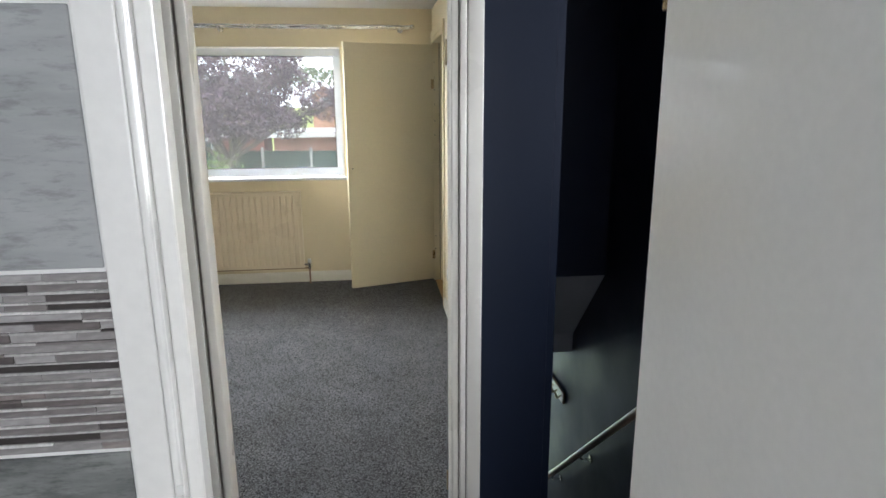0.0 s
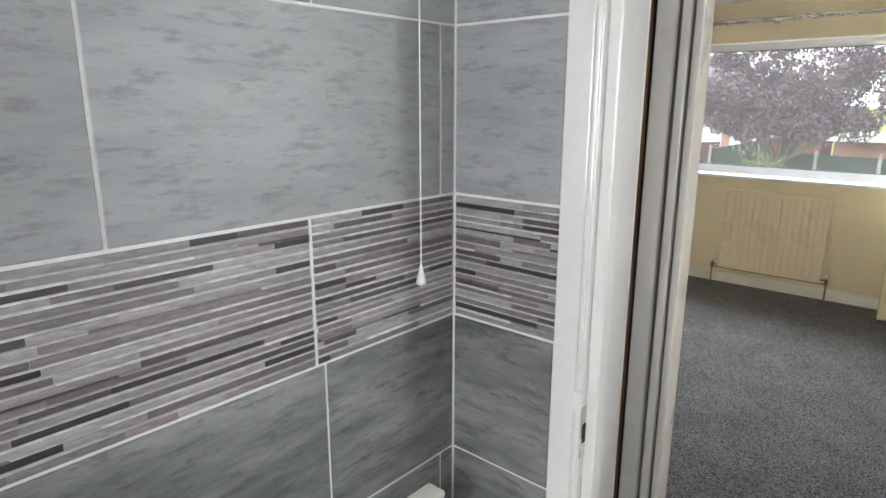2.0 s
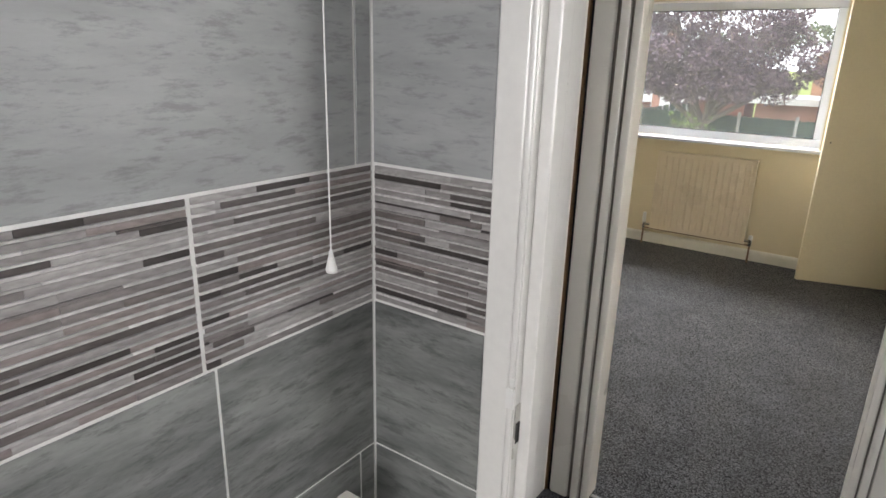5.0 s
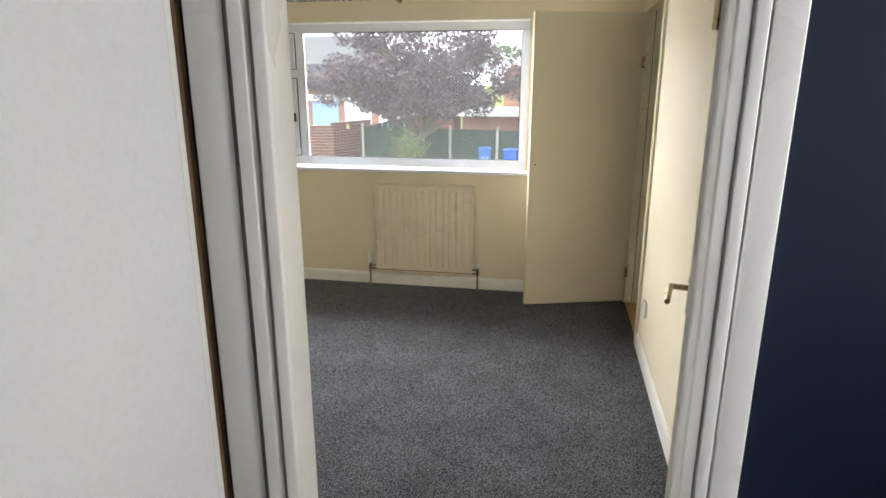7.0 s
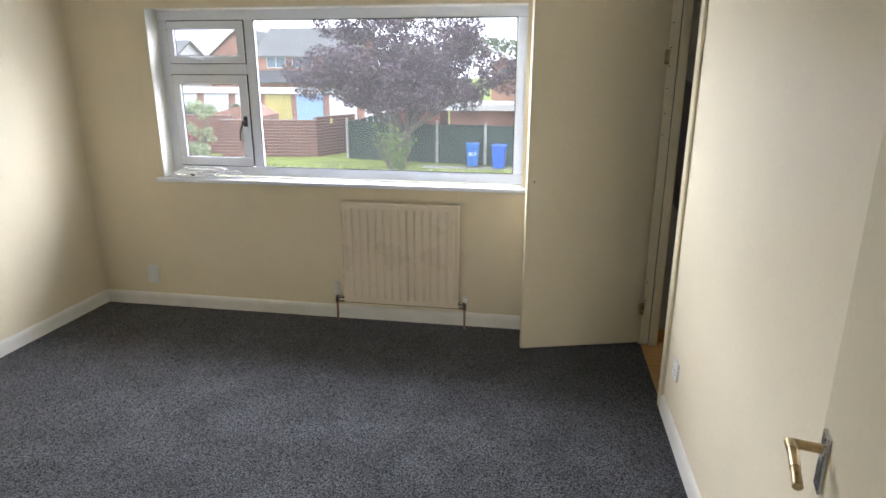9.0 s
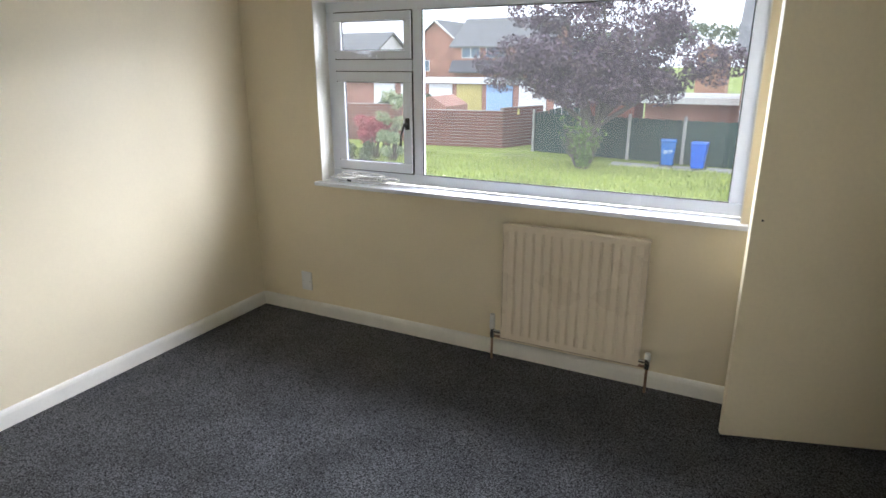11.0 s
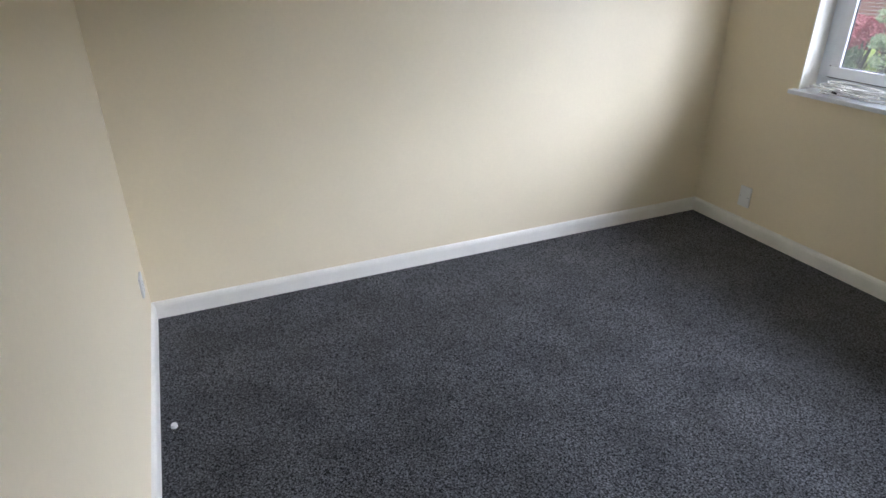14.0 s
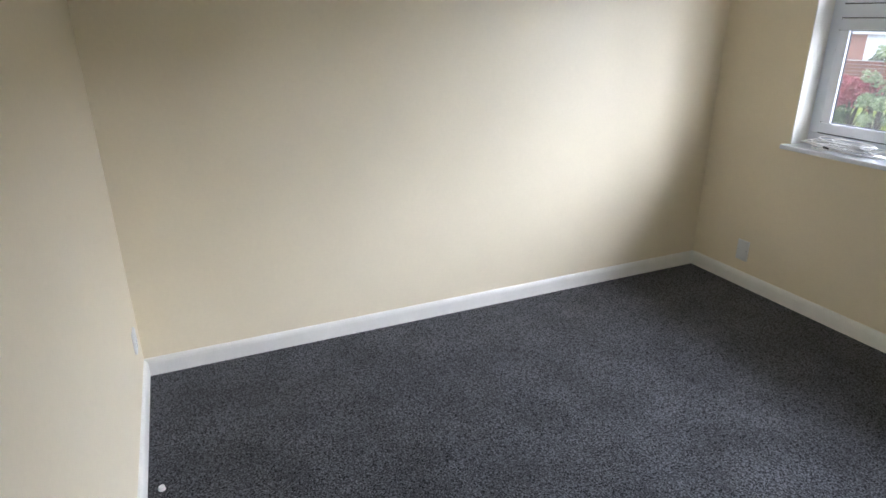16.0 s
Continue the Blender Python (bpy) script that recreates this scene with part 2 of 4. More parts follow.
def glass_material(name, tint=(1, 1, 1), haze_amount=0.0):
    m = bpy.data.materials.new(name)
    m.use_nodes = True
    n, l = m.node_tree.nodes, m.node_tree.links
    out = n["Material Output"]
    tr, gl, mx, lw = n.new("ShaderNodeBsdfTransparent"), n.new("ShaderNodeBsdfGlossy"), n.new("ShaderNodeMixShader"), n.new("ShaderNodeFresnel")
    tr.inputs[0].default_value = (*tint, 1)
    gl.inputs["Roughness"].default_value = 0.02
    lw.inputs[0].default_value = 1.45
    l.new(lw.outputs[0], mx.inputs[0])
    l.new(tr.outputs[0], mx.inputs[1])
    l.new(gl.outputs[0], mx.inputs[2])
    # translucent share puts a milky glare veil over the view through the pane
    glare, veil = n.new("ShaderNodeBsdfTranslucent"), n.new("ShaderNodeMixShader")
    veil.inputs[0].default_value = haze_amount
    l.new(mx.outputs[0], veil.inputs[1])
    l.new(glare.outputs[0], veil.inputs[2])
    l.new(veil.outputs[0], out.inputs[0])
    return m


GLASS = glass_material("window_glass", (0.76, 0.78, 0.79), 0.007)

# ---- builders ----


def slab(bm, x0, x1, y0, y1, z0, z1, bevel=0.0, seg=1):
    """A box added to bm, its edges rounded."""
    r = bmesh.ops.create_cube(bm, size=1.0)
    vs = r["verts"]
    for v in vs:
        v.co = Vector((x0 + (v.co.x + 0.5) * (x1 - x0), y0 + (v.co.y + 0.5) * (y1 - y0), z0 + (v.co.z + 0.5) * (z1 - z0)))
    if bevel:
        es = list({e for v in vs for e in v.link_edges})
        bmesh.ops.bevel(bm, geom=es, offset=bevel, segments=seg, affect="EDGES", profile=0.5)
    return bm


def boxes(*dims, bevel=0.0, seg=1):
    bm = bmesh.new()
    for d in dims:
        slab(bm, *d, bevel=bevel, seg=seg)
    return bm


def rod(bm, a, b, r0, r1=None, seg=14):
    """A tapered round bar from a to b."""
    a, b = Vector(a), Vector(b)
    q = (b - a).to_track_quat("Z", "Y").to_matrix().to_4x4()
    bmesh.ops.create_cone(bm, cap_ends=True, segments=seg, radius1=r0, radius2=r0 if r1 is None else r1,
                          depth=(b - a).length, matrix=Matrix.Translation((a + b) / 2) @ q)
    return bm


def prism(bm, profile, axis, a, b):
    """Extrudes a closed 2D profile along one axis from a to b."""
    def at(p, t):
        return Vector({"x": (t, p[0], p[1]), "y": (p[0], t, p[1]), "z": (p[0], p[1], t)}[axis])
    lo = [bm.verts.new(at(p, a)) for p in profile]
    hi = [bm.verts.new(at(p, b)) for p in profile]
    n = len(profile)
    for i in range(n):
        bm.faces.new((lo[i], lo[(i + 1) % n], hi[(i + 1) % n], hi[i]))
    bm.faces.new(lo)
    bm.faces.new(hi)
    bmesh.ops.recalc_face_normals(bm, faces=bm.faces[:])
    return bm


def mesh_of(name, bm, material, smooth=False):
    me = bpy.data.meshes.new(name)
    bm.to_mesh(me)
    bm.free()
    for p in me.polygons:
        p.use_smooth = smooth
    if smooth:
        me.set_sharp_from_angle(angle=radians(35))
    me.materials.append(material)
    return me


def part(name, bm, material, parent, label="", smooth=False):
    ob = new(name, mesh_of(name, bm, material, smooth))
    ob.parent = parent
    return tagged(ob, label)


def structure(name, bm, material, label, category="wall", smooth=False):
    return tagged(new(name, mesh_of(name, bm, material, smooth)), label, category, "", "structure")


def thing(name, label, category, m=None, group="", kind=""):
    ob = new(name)
    ob.empty_display_size = 0.05
    if m is not None:
        ob.matrix_basis = m
    return tagged(ob, label, category, group, kind)


def assembly(name, label, category, material, **pieces):
    """A piece of the setting made of named boards, each a mesh of its own."""
    a = tagged(thing(name, label, category), kind="structure")
    for key, dims in pieces.items():
        for d in dims:
            part(key, boxes(d, bevel=0.003, seg=2), material, a)
    return a


# ---- plan ----
H = 2.37                       # ceilings
BX, BY = -0.724, 1.01          # bathroom tile faces: left wall, wall with the door
BD0, BD1 = -0.422, 0.30        # bathroom door opening
BW = 1.095                     # landing face of that wall
LX = -0.83                     # landing, end wall with a closed door
LY0, LY1 = 2.085, 2.145        # wall between landing and bedroom
DX0, DX1 = -0.652, 0.084       # bedroom door opening
DH = 2.04                      # door heights
RX = 0.405                     # bedroom, wall with the cupboard
WX, WY = -3.455, 5.72          # bedroom, end wall and window wall
CY0, CY1 = 4.86, 5.63          # cupboard opening
VX0, VX1, VZ0, VZ1 = -2.868, -0.385, 0.934, 2.06   # window opening
SX0, SX1 = 0.446, 1.25         # stairwell
DOWN = -2.30                   # floor of the storey below

# ---- bedroom shell ----
floor_bed = structure("floor_bedroom", boxes((WX - 0.1, RX + 0.01, LY1 - 0.02, WY + 0.1, -0.12, 0.0)), CARPET, "dark charcoal grey cut-pile carpet across the bedroom", "floor")
structure("ceiling_bedroom", boxes((WX - 0.1, RX + 0.0355, LY0 + 0.03, WY + 0.1, H, H + 0.12)), CEIL, "plain white painted bedroom ceiling", "ceiling")
structure("wall_window", boxes((WX - 0.1, VX0, WY, WY + 0.26, -0.12, H), (VX1, 1.35, WY, WY + 0.26, -0.12, H),
                               (VX0, VX1, WY, WY + 0.26, -0.12, VZ0), (VX0, VX1, WY, WY + 0.26, VZ1, H)),
          CREAM, "cream painted bedroom wall with a wide window")
structure("wall_end", boxes((WX - 0.12, WX, LY0, WY, -0.12, H)), CREAM, "cream painted bedroom end wall lit by the window")
structure("wall_door", boxes((WX - 0.1, DX0 - 0.02, LY0 + 0.03, LY1, 0, H), (DX1 + 0.02, RX + 0.036, LY0 + 0.03, LY1, 0, H), (DX0 - 0.02, DX1 + 0.02, LY0 + 0.03, LY1, DH + 0.02, H)),
          CREAM, "cream painted bedroom wall with the doorway")
structure("wall_cupboard", boxes((RX, RX + 0.036, LY1, CY0, 0, H), (RX, RX + 0.036, CY1, WY, 0, H), (RX, RX + 0.036, CY0, CY1, 2.12, H)),
          CREAM, "cream painted wall with a cupboard opening")


def skirting(name, axis, a, b, face, out):
    """A skirting board with a rounded top; out is the way it stands off the wall."""
    prof = [(0, 0), (0.016 * out, 0), (0.016 * out, 0.068), (0.013 * out, 0.082), (0.007 * out, 0.091), (0, 0.094)]
    bm = bmesh.new()
    prism(bm, [(face + p[0], p[1]) for p in prof], axis, a, b)
    return structure(name, bm, SKIRT, "white painted skirting board with a rounded top edge", "skirting")


skirting("skirting_1", "x", WX + 0.016, RX - 0.001, WY, -1)
skirting("skirting_2", "y", LY1, WY, WX, 1)
skirting("skirting_3", "x", WX + 0.016, DX0 - 0.09, LY1, 1)
skirting("skirting_4", "y", LY1 + 0.05, CY0 - 0.06, RX, -1)

# window reveal and board
structure("window_reveal", boxes((VX0, VX0 + 0.006, WY + 0.001, WY + 0.13, VZ0, VZ1), (VX0, VX1, WY + 0.001, WY + 0.13, VZ1 - 0.006, VZ1), (VX1 - 0.006, VX1, WY + 0.001, WY + 0.13, VZ0, VZ1)), SKIRT, "white painted window reveal", "trim")
window_board = structure("window_board", boxes((VX0 - 0.03, VX1 + 0.035, WY - 0.046, WY + 0.13, VZ0 + 0.0, VZ0 + 0.026), bevel=0.006, seg=3), UPVC, "white window board with a rounded front edge", "window sill")


def window():
    w = tagged(thing("window_1", "wide white plastic window with a fixed pane and two openers", "window"), kind="structure")
    y0, y1 = WY + 0.13, WY + 0.164
    f = 0.068
    z0 = VZ0 + 0.026
    xm0, xm1 = -2.246, -2.180
    part("window_frame", boxes((VX0, VX1, y0, y1, z0, z0 + f), (VX0, VX1, y0, y1, VZ1 - f, VZ1), (VX0, VX0 + f, y0, y1, z0 + f, VZ1 - f),
                               (VX1 - f, VX1, y0, y1, z0 + f, VZ1 - f), (xm0, xm1, y0, y1, z0 + f, VZ1 - f), (VX0 + f, xm0, y0 - 0.012, y1, 1.648, 1.715), bevel=0.005, seg=2), UPVC, w)

    def sash(x0, x1, a, b, name, t=0.06):
        s = part(name, boxes((x0, x1, y0 - 0.016, y1 - 0.02, a, a + t), (x0, x1, y0 - 0.016, y1 - 0.02, b - t, b), (x0, x0 + t, y0 - 0.016, y1 - 0.02, a + t, b - t),
                             (x1 - t, x1, y0 - 0.016, y1 - 0.02, a + t, b - t), bevel=0.006, seg=2), UPVC, w, "white opening sash")
        g = part("pane", boxes((x0 + t - 0.004, x1 - t + 0.004, y0 + 0.004, y0 + 0.008, a + t - 0.004, b - t + 0.004)), GLASS, s)
        g.visible_shadow = False
        part("gasket", boxes((x0 + t, x1 - t, y0 - 0.004, y0 + 0.004, a + t, a + t + 0.004), (x0 + t, x0 + t + 0.004, y0 - 0.004, y0 + 0.004, a + t, b - t),
                             (x1 - t - 0.004, x1 - t, y0 - 0.004, y0 + 0.004, a + t, b - t), (x0 + t, x1 - t, y0 - 0.004, y0 + 0.004, b - t - 0.004, b - t)), GASKET, s)
        part("seal", boxes((x0 - 0.006, x0 + 0.002, y0 + 0.001, y0 + 0.005, a, b), (x1 - 0.002, x1 + 0.006, y0 + 0.001, y0 + 0.005, a, b),
                           (x0, x1, y0 + 0.001, y0 + 0.005, a - 0.006, a + 0.002), (x0, x1, y0 + 0.001, y0 + 0.005, b - 0.002, b + 0.006)), GASKET, s)
        return s

    top = sash(VX0 + f + 0.004, xm0 - 0.004, 1.719, VZ1 - f - 0.004, "vent_sash", 0.05)
    low = sash(VX0 + f + 0.004, xm0 - 0.004, z0 + f + 0.004, 1.644, "casement_sash")
    part("joint_gasket", boxes((VX0 + f, VX0 + f + 0.004, y0 - 0.006, y0, z0 + f, VZ1 - f), (VX0 + f, xm0, y0 - 0.006, y0 - 0.001, 1.715, 1.719), (xm0 - 0.004, xm0, y0 - 0.006, y0 - 0.001, z0 + f, VZ1 - f)), GASKET, w)
    g = part("pane", boxes((xm1 - 0.004, VX1 - f + 0.004, y0 + 0.008, y0 + 0.012, z0 + f - 0.004, VZ1 - f + 0.004)), GLASS, w)
    g.visible_shadow = False
    part("gasket", boxes((xm1, VX1 - f, y0 - 0.003, y0 + 0.004, z0 + f, z0 + f + 0.005), (xm1, xm1 + 0.005, y0 - 0.003, y0 + 0.004, z0 + f, VZ1 - f), (VX1 - f - 0.005, VX1 - f, y0 - 0.003, y0 + 0.004, z0 + f, VZ1 - f), (xm1, VX1 - f, y0 - 0.003, y0 + 0.004, VZ1 - f - 0.005, VZ1 - f)), GASKET, w)
    # handles: a lever hanging on the casement, one lying on the vent
    bm = boxes((xm0 - 0.044, xm0 - 0.016, y0 - 0.032, y0 - 0.016, 1.305, 1.375), bevel=0.006, seg=2)
    rod(bm, (xm0 - 0.03, y0 - 0.028, 1.34), (xm0 - 0.03, y0 - 0.058, 1.34), 0.008)
    rod(bm, (xm0 - 0.03, y0 - 0.056, 1.345), (xm0 - 0.055, y0 - 0.062, 1.275), 0.0085, 0.0075)
    rod(bm, (xm0 - 0.055, y0 - 0.062, 1.275), (xm0 - 0.058, y0 - 0.058, 1.21), 0.0075, 0.0065)
    part("handle", bm, GASKET, low, "dark metal window handle", True)
    xc = (VX0 + f + xm0) / 2
    bm = boxes((xc - 0.04, xc + 0.04, y0 - 0.03, y0 - 0.014, 1.722, 1.744), bevel=0.005, seg=2)
    rod(bm, (xc, y0 - 0.03, 1.735), (xc, y0 - 0.052, 1.737), 0.008)
    rod(bm, (xc, y0 - 0.05, 1.739), (xc - 0.10, y0 - 0.05, 1.755), 0.008, 0.006)
    part("handle", bm, UPVC, top, "white vent handle", True)
    return w


window()

# ---- radiators ----


def radiator(name, label, width, height, flutes, material, m, d=0.026, gap=0.10):
    """A single panel steel radiator, its back on y = 0, facing -y; x from 0 to width, z from 0 to height."""
    r = thing(name, label, "radiator", m)
    bm = bmesh.new()
    pitch = (width - 0.05) / flutes
    pts = [(0.0, 0.0)]
    x = 0.025
    for i in range(flutes):
        pts += [(x + pitch * gap, 0.0), (x + pitch * (gap + 0.16), -d * 0.62), (x + pitch * (0.84 - gap), -d * 0.62), (x + pitch * (1 - gap), 0.0)]
        x += pitch
    pts.append((width, 0.0))
    yf = -0.075
    levels = [(0.0, 0.0), (0.035, 0.0), (0.06, 1.0), (height - 0.06, 1.0), (height - 0.035, 0.0), (height, 0.0)]
    grid = [[bm.verts.new((px, yf + (py + 0.010) * k - 0.010, z)) for px, py in pts] for z, k in levels]
    for i in range(len(levels) - 1):
        for j in range(len(pts) - 1):
            bm.faces.new((grid[i][j], grid[i][j + 1], grid[i + 1][j + 1], grid[i + 1][j]))
    # rim that closes the panel to the back
    back = [[bm.verts.new((px, yf + 0.022, z)) for px, py in pts] for z in (0.0, height)]
    for j in range(len(pts) - 1):
        bm.faces.new((back[0][j], back[0][j + 1], grid[0][j + 1], grid[0][j]))
        bm.faces.new((grid[-1][j], grid[-1][j + 1], back[1][j + 1], back[1][j]))
    slab(bm, 0.0, width, yf + 0.0225, yf + 0.03, 0.0, height, 0.003)
    for xe in (-0.001, width - 0.003):
        slab(bm, xe, xe + 0.004, yf - 0.011, yf + 0.022, 0.0, height)
    bmesh.ops.recalc_face_normals(bm, faces=bm.faces[:])
    part("panel", bm, material, r, "", True)
    part("top_rail", boxes((-0.004, width + 0.004, yf - 0.014, yf + 0.03, height - 0.012, height + 0.004), bevel=0.005, seg=2), material, r)
    part("bracket", boxes((0.12, 0.15, yf + 0.03, 0.0, 0.1, height - 0.1)), material, r)
    part("bracket", boxes((width - 0.15, width - 0.12, yf + 0.03, 0.0, 0.1, height - 0.1)), material, r)
    return r


def valve(parent, x, y, z, thermostat):
    bm = rod(bmesh.new(), (x, y, -z), (x, y, 0.0), 0.0075)
    part("pipe", bm, COPPER, parent, "dull copper pipe down to the floor", True)
    bm = rod(bmesh.new(), (x, y, -0.01), (x, y, 0.05), 0.014)
    d = 0.06 if x < 0 else -0.06
    rod(bm, (x, y, 0.03), (x + d, y, 0.03), 0.010)
    part("valve", bm, CHROME, parent, "tarnished chrome valve", True)
    bm = rod(bmesh.new(), (x, y, 0.05), (x, y, 0.135 if thermostat else 0.08), 0.017, 0.015)
    part("valve_head", bm, PLASTIC, parent, "white valve cap", True)


rad_z = 0.15
rad = radiator("radiator", "cream enamelled single panel radiator under the bedroom window", 0.785, 0.69, 14, RADIATOR, pose(-1.562, WY, rad_z), 0.019, 0.05)
valve(rad, -0.055, -0.075, rad_z, True)
valve(rad, 0.785 + 0.045, -0.075, rad_z, False)
part("pipe_cover", boxes((-0.05, 0.82, -0.068, -0.058, -0.012, 0.0)), COPPER, rad, "thin copper pipe along the bottom")

# ---- bedroom fittings ----


def plate(name, label, w, h, m, switch=False, holes=0):
    p = thing(name, label, "socket", m)
    part("face_plate", boxes((-w / 2, w / 2, -0.011, 0, -h / 2, h / 2), bevel=0.004, seg=2), PLASTIC, p)
    for sx in ((-w * 0.36, w * 0.36)):
        part("screw", rod(bmesh.new(), (sx, -0.0125, 0), (sx, -0.010, 0), 0.003, seg=8), CHROME, p)
    for i in range(holes):
        x = (i - (holes - 1) / 2) * w * 0.48
        part("rocker", boxes((x - 0.006, x + 0.006, -0.014, -0.010, h * 0.12, h * 0.32), bevel=0.001), PLASTIC, p)
        part("pin_slots", boxes((x - 0.002, x + 0.002, -0.0118, -0.011, -0.005, 0.005), (x - 0.014, x - 0.008, -0.0118, -0.011, -h * 0.28, -h * 0.24), (x + 0.008, x + 0.014, -0.0118, -0.011, -h * 0.28, -h * 0.24)), DARK, p)
    return p


plate("blank_socket_plate", "white plastic blank plate low on the cream wall", 0.086, 0.135, pose(-3.047, WY, 0.238))
plate("wall_socket", "white single socket low on the cream wall beside the cupboard", 0.086, 0.09, pose(RX, 4.60, 0.33, 0, 0, -90), holes=1)
plate("wall_socket", "white single socket just above the skirting near the corner", 0.088, 0.10, pose(-3.225, LY1, 0.315, 0, 0, 180), holes=1)

stop = thing("door_stop", "white rubber door stop standing on the carpet", "door stop", pose(-2.535, 2.215, 0))
part("stem", rod(bmesh.new(), (0, 0, 0), (0, 0, 0.022), 0.010, 0.008), CHROME, stop, "", True)
part("rubber_tip", rod(bmesh.new(), (0, 0, 0.022), (0, 0, 0.036), 0.013, 0.011), PLASTIC, stop, "", True)

# curtain pole
pole = thing("curtain_pole", "brushed steel curtain pole above the window", "curtain pole", pose(0, WY, 2.216))
part("pole", rod(bmesh.new(), (-3.05, -0.085, 0), (0.20, -0.085, 0), 0.0135), CHROME, pole, "", True)
part("rear_pole", rod(bmesh.new(), (-3.05, -0.045, -0.012), (0.20, -0.045, -0.012), 0.006), CHROME, pole, "", True)
for ex, s in ((-3.05, -1), (0.20, 1)):
    bm = rod(bmesh.new(), (ex, -0.085, 0), (ex + 0.012 * s, -0.085, 0), 0.017)
    bmesh.ops.create_uvsphere(bm, u_segments=14, v_segments=8, radius=0.02, matrix=Matrix.Translation((ex + 0.028 * s, -0.085, 0)))
    part("finial", bm, CHROME, pole, "", True)
for bx in (-2.85, -1.35, 0.13):
    bm = rod(bmesh.new(), (bx, 0, -0.02), (bx, -0.012, -0.02), 0.024)
    rod(bm, (bx, -0.01, -0.02), (bx, -0.085, -0.02), 0.007)
    rod(bm, (bx, -0.085, -0.026), (bx, -0.085, -0.008), 0.012)
    part("bracket", bm, CHROME, pole, "", True)

# coil of white cable on the window board
cable = bpy.data.curves.new("cable", "CURVE")
cable.dimensions, cable.bevel_depth, cable.bevel_resolution = "3D", 0.0034, 2
rng = random.Random(4)
for k in range(6):
    sp = cable.splines.new("NURBS")
    cx, cy = VX0 + 0.22 + rng.uniform(-0.04, 0.14), WY + 0.045 + rng.uniform(-0.02, 0.025)
    sp.points.add(25)
    for i, p in enumerate(sp.points):
        a = i * 0.72 + k * 1.3
        rx, ry = 0.13 + 0.04 * math.sin(a * 0.37 + k), 0.046 + 0.014 * math.sin(a * 0.9 + k)
        p.co = (cx + rx * math.cos(a) + 0.004 * i * (k % 2), cy + ry * math.sin(a), VZ0 + 0.030 + 0.006 * k + 0.016 * (1 + math.sin(a * 0.5 + k * 2)), 1)
    sp.use_endpoint_u = True
cable_ob = thing("cable_coil", "loosely coiled white cable lying on the window board", "cable", pose(0, 0, 0))
dg_curve = new("cord", cable)
cable.materials.append(PLASTIC)
dg_curve.parent = cable_ob
part("plug_end", rod(bmesh.new(), (VX0 + 0.22, WY - 0.02, VZ0 + 0.052), (VX0 + 0.25, WY - 0.03, VZ0 + 0.05), 0.0055), GASKET, cable_ob, "black connector end", True)

# ---- cupboard ----
structure("cupboard_walls", boxes((RX + 0.036, 1.15, CY0 - 0.35, CY0 - 0.30, 0, H), (RX + 0.036, 1.15, WY - 0.05, WY - 0.003, 0, H), (1.10, 1.15, CY0 - 0.30, WY - 0.05, 0, H), (RX + 0.036, 1.15, CY0 - 0.3, WY - 0.05, 2.2, 2.26)), PLASTER, "off-white plastered inside of the cupboard")
bm = bmesh.new()
prism(bm, [(RX + 0.11, 0.92), (RX + 0.20, 0.80), (RX + 0.34, 0.77), (RX + 0.69, 0.84), (RX + 0.69, 2.19), (RX + 0.34, 2.19), (RX + 0.27, 1.78), (RX + 0.17, 1.60), (RX + 0.11, 1.63)], "y", WY - 0.053, WY - 0.0505)
structure("cupboard_paint", bm, TAUPE, "rough patch of taupe paint on the cupboard's plaster")
structure("cupboard_floor", boxes((RX + 0.002, 1.10, CY0 + 0.0, WY - 0.05, -0.05, 0.004)), PINE, "orange varnished board floor in the cupboard", "floor")
structure("cupboard_plinth", boxes((RX + 0.1, 1.10, WY - 0.068, WY - 0.0505, 0.005, 0.085), bevel=0.004), PINE, "orange pine skirting inside the cupboard", "skirting")
structure("cupboard_frame", boxes((RX - 0.012, RX + 0.046, CY1 - 0.03, CY1, 0, 2.12), (RX + 0.051, RX + 0.10, CY1 - 0.042, CY1, 0, 2.12), (RX - 0.012, RX + 0.10, CY0, CY0 + 0.03, 0, 2.12), (RX - 0.012, RX + 0.10, CY0 + 0.03, CY1 - 0.042, 2.085, 2.12),
                                  (RX - 0.016, RX - 0.001, CY1, CY1 + 0.06, 0, 2.18), (RX - 0.016, RX - 0.001, CY0 - 0.055, CY0, 0, 2.18), (RX - 0.016, RX - 0.001, CY0, CY1, 2.12, 2.18), bevel=0.003), CREAM_DOOR, "cream painted timber frame of the cupboard", "door frame")
structure("cupboard_frame_joint", boxes((RX + 0.0462, RX + 0.0508, CY1 - 0.018, CY1 - 0.001, 0, 2.085)), DARK, "dark open joint beside the door stop", "trim")
for hole_z in (0.30, 0.42, 1.32, 1.44, 1.58, 1.70, 1.80, 1.93):
    structure("filled_hole", rod(bmesh.new(), (RX + 0.006, CY1 - 0.0312, hole_z), (RX + 0.006, CY1 - 0.0295, hole_z), 0.004, seg=8), DARK, "small dark screw hole in the frame", "trim")


def hinge(parent, x, y, z):
    bm = rod(bmesh.new(), (x, y, z - 0.04), (x, y, z + 0.04), 0.0055, seg=10)
    slab(bm, x - 0.002, x + 0.022, y - 0.001, y + 0.001, z - 0.038, z + 0.038)
    part("hinge", bm, BRASS, parent, "painted-over steel hinge", True)


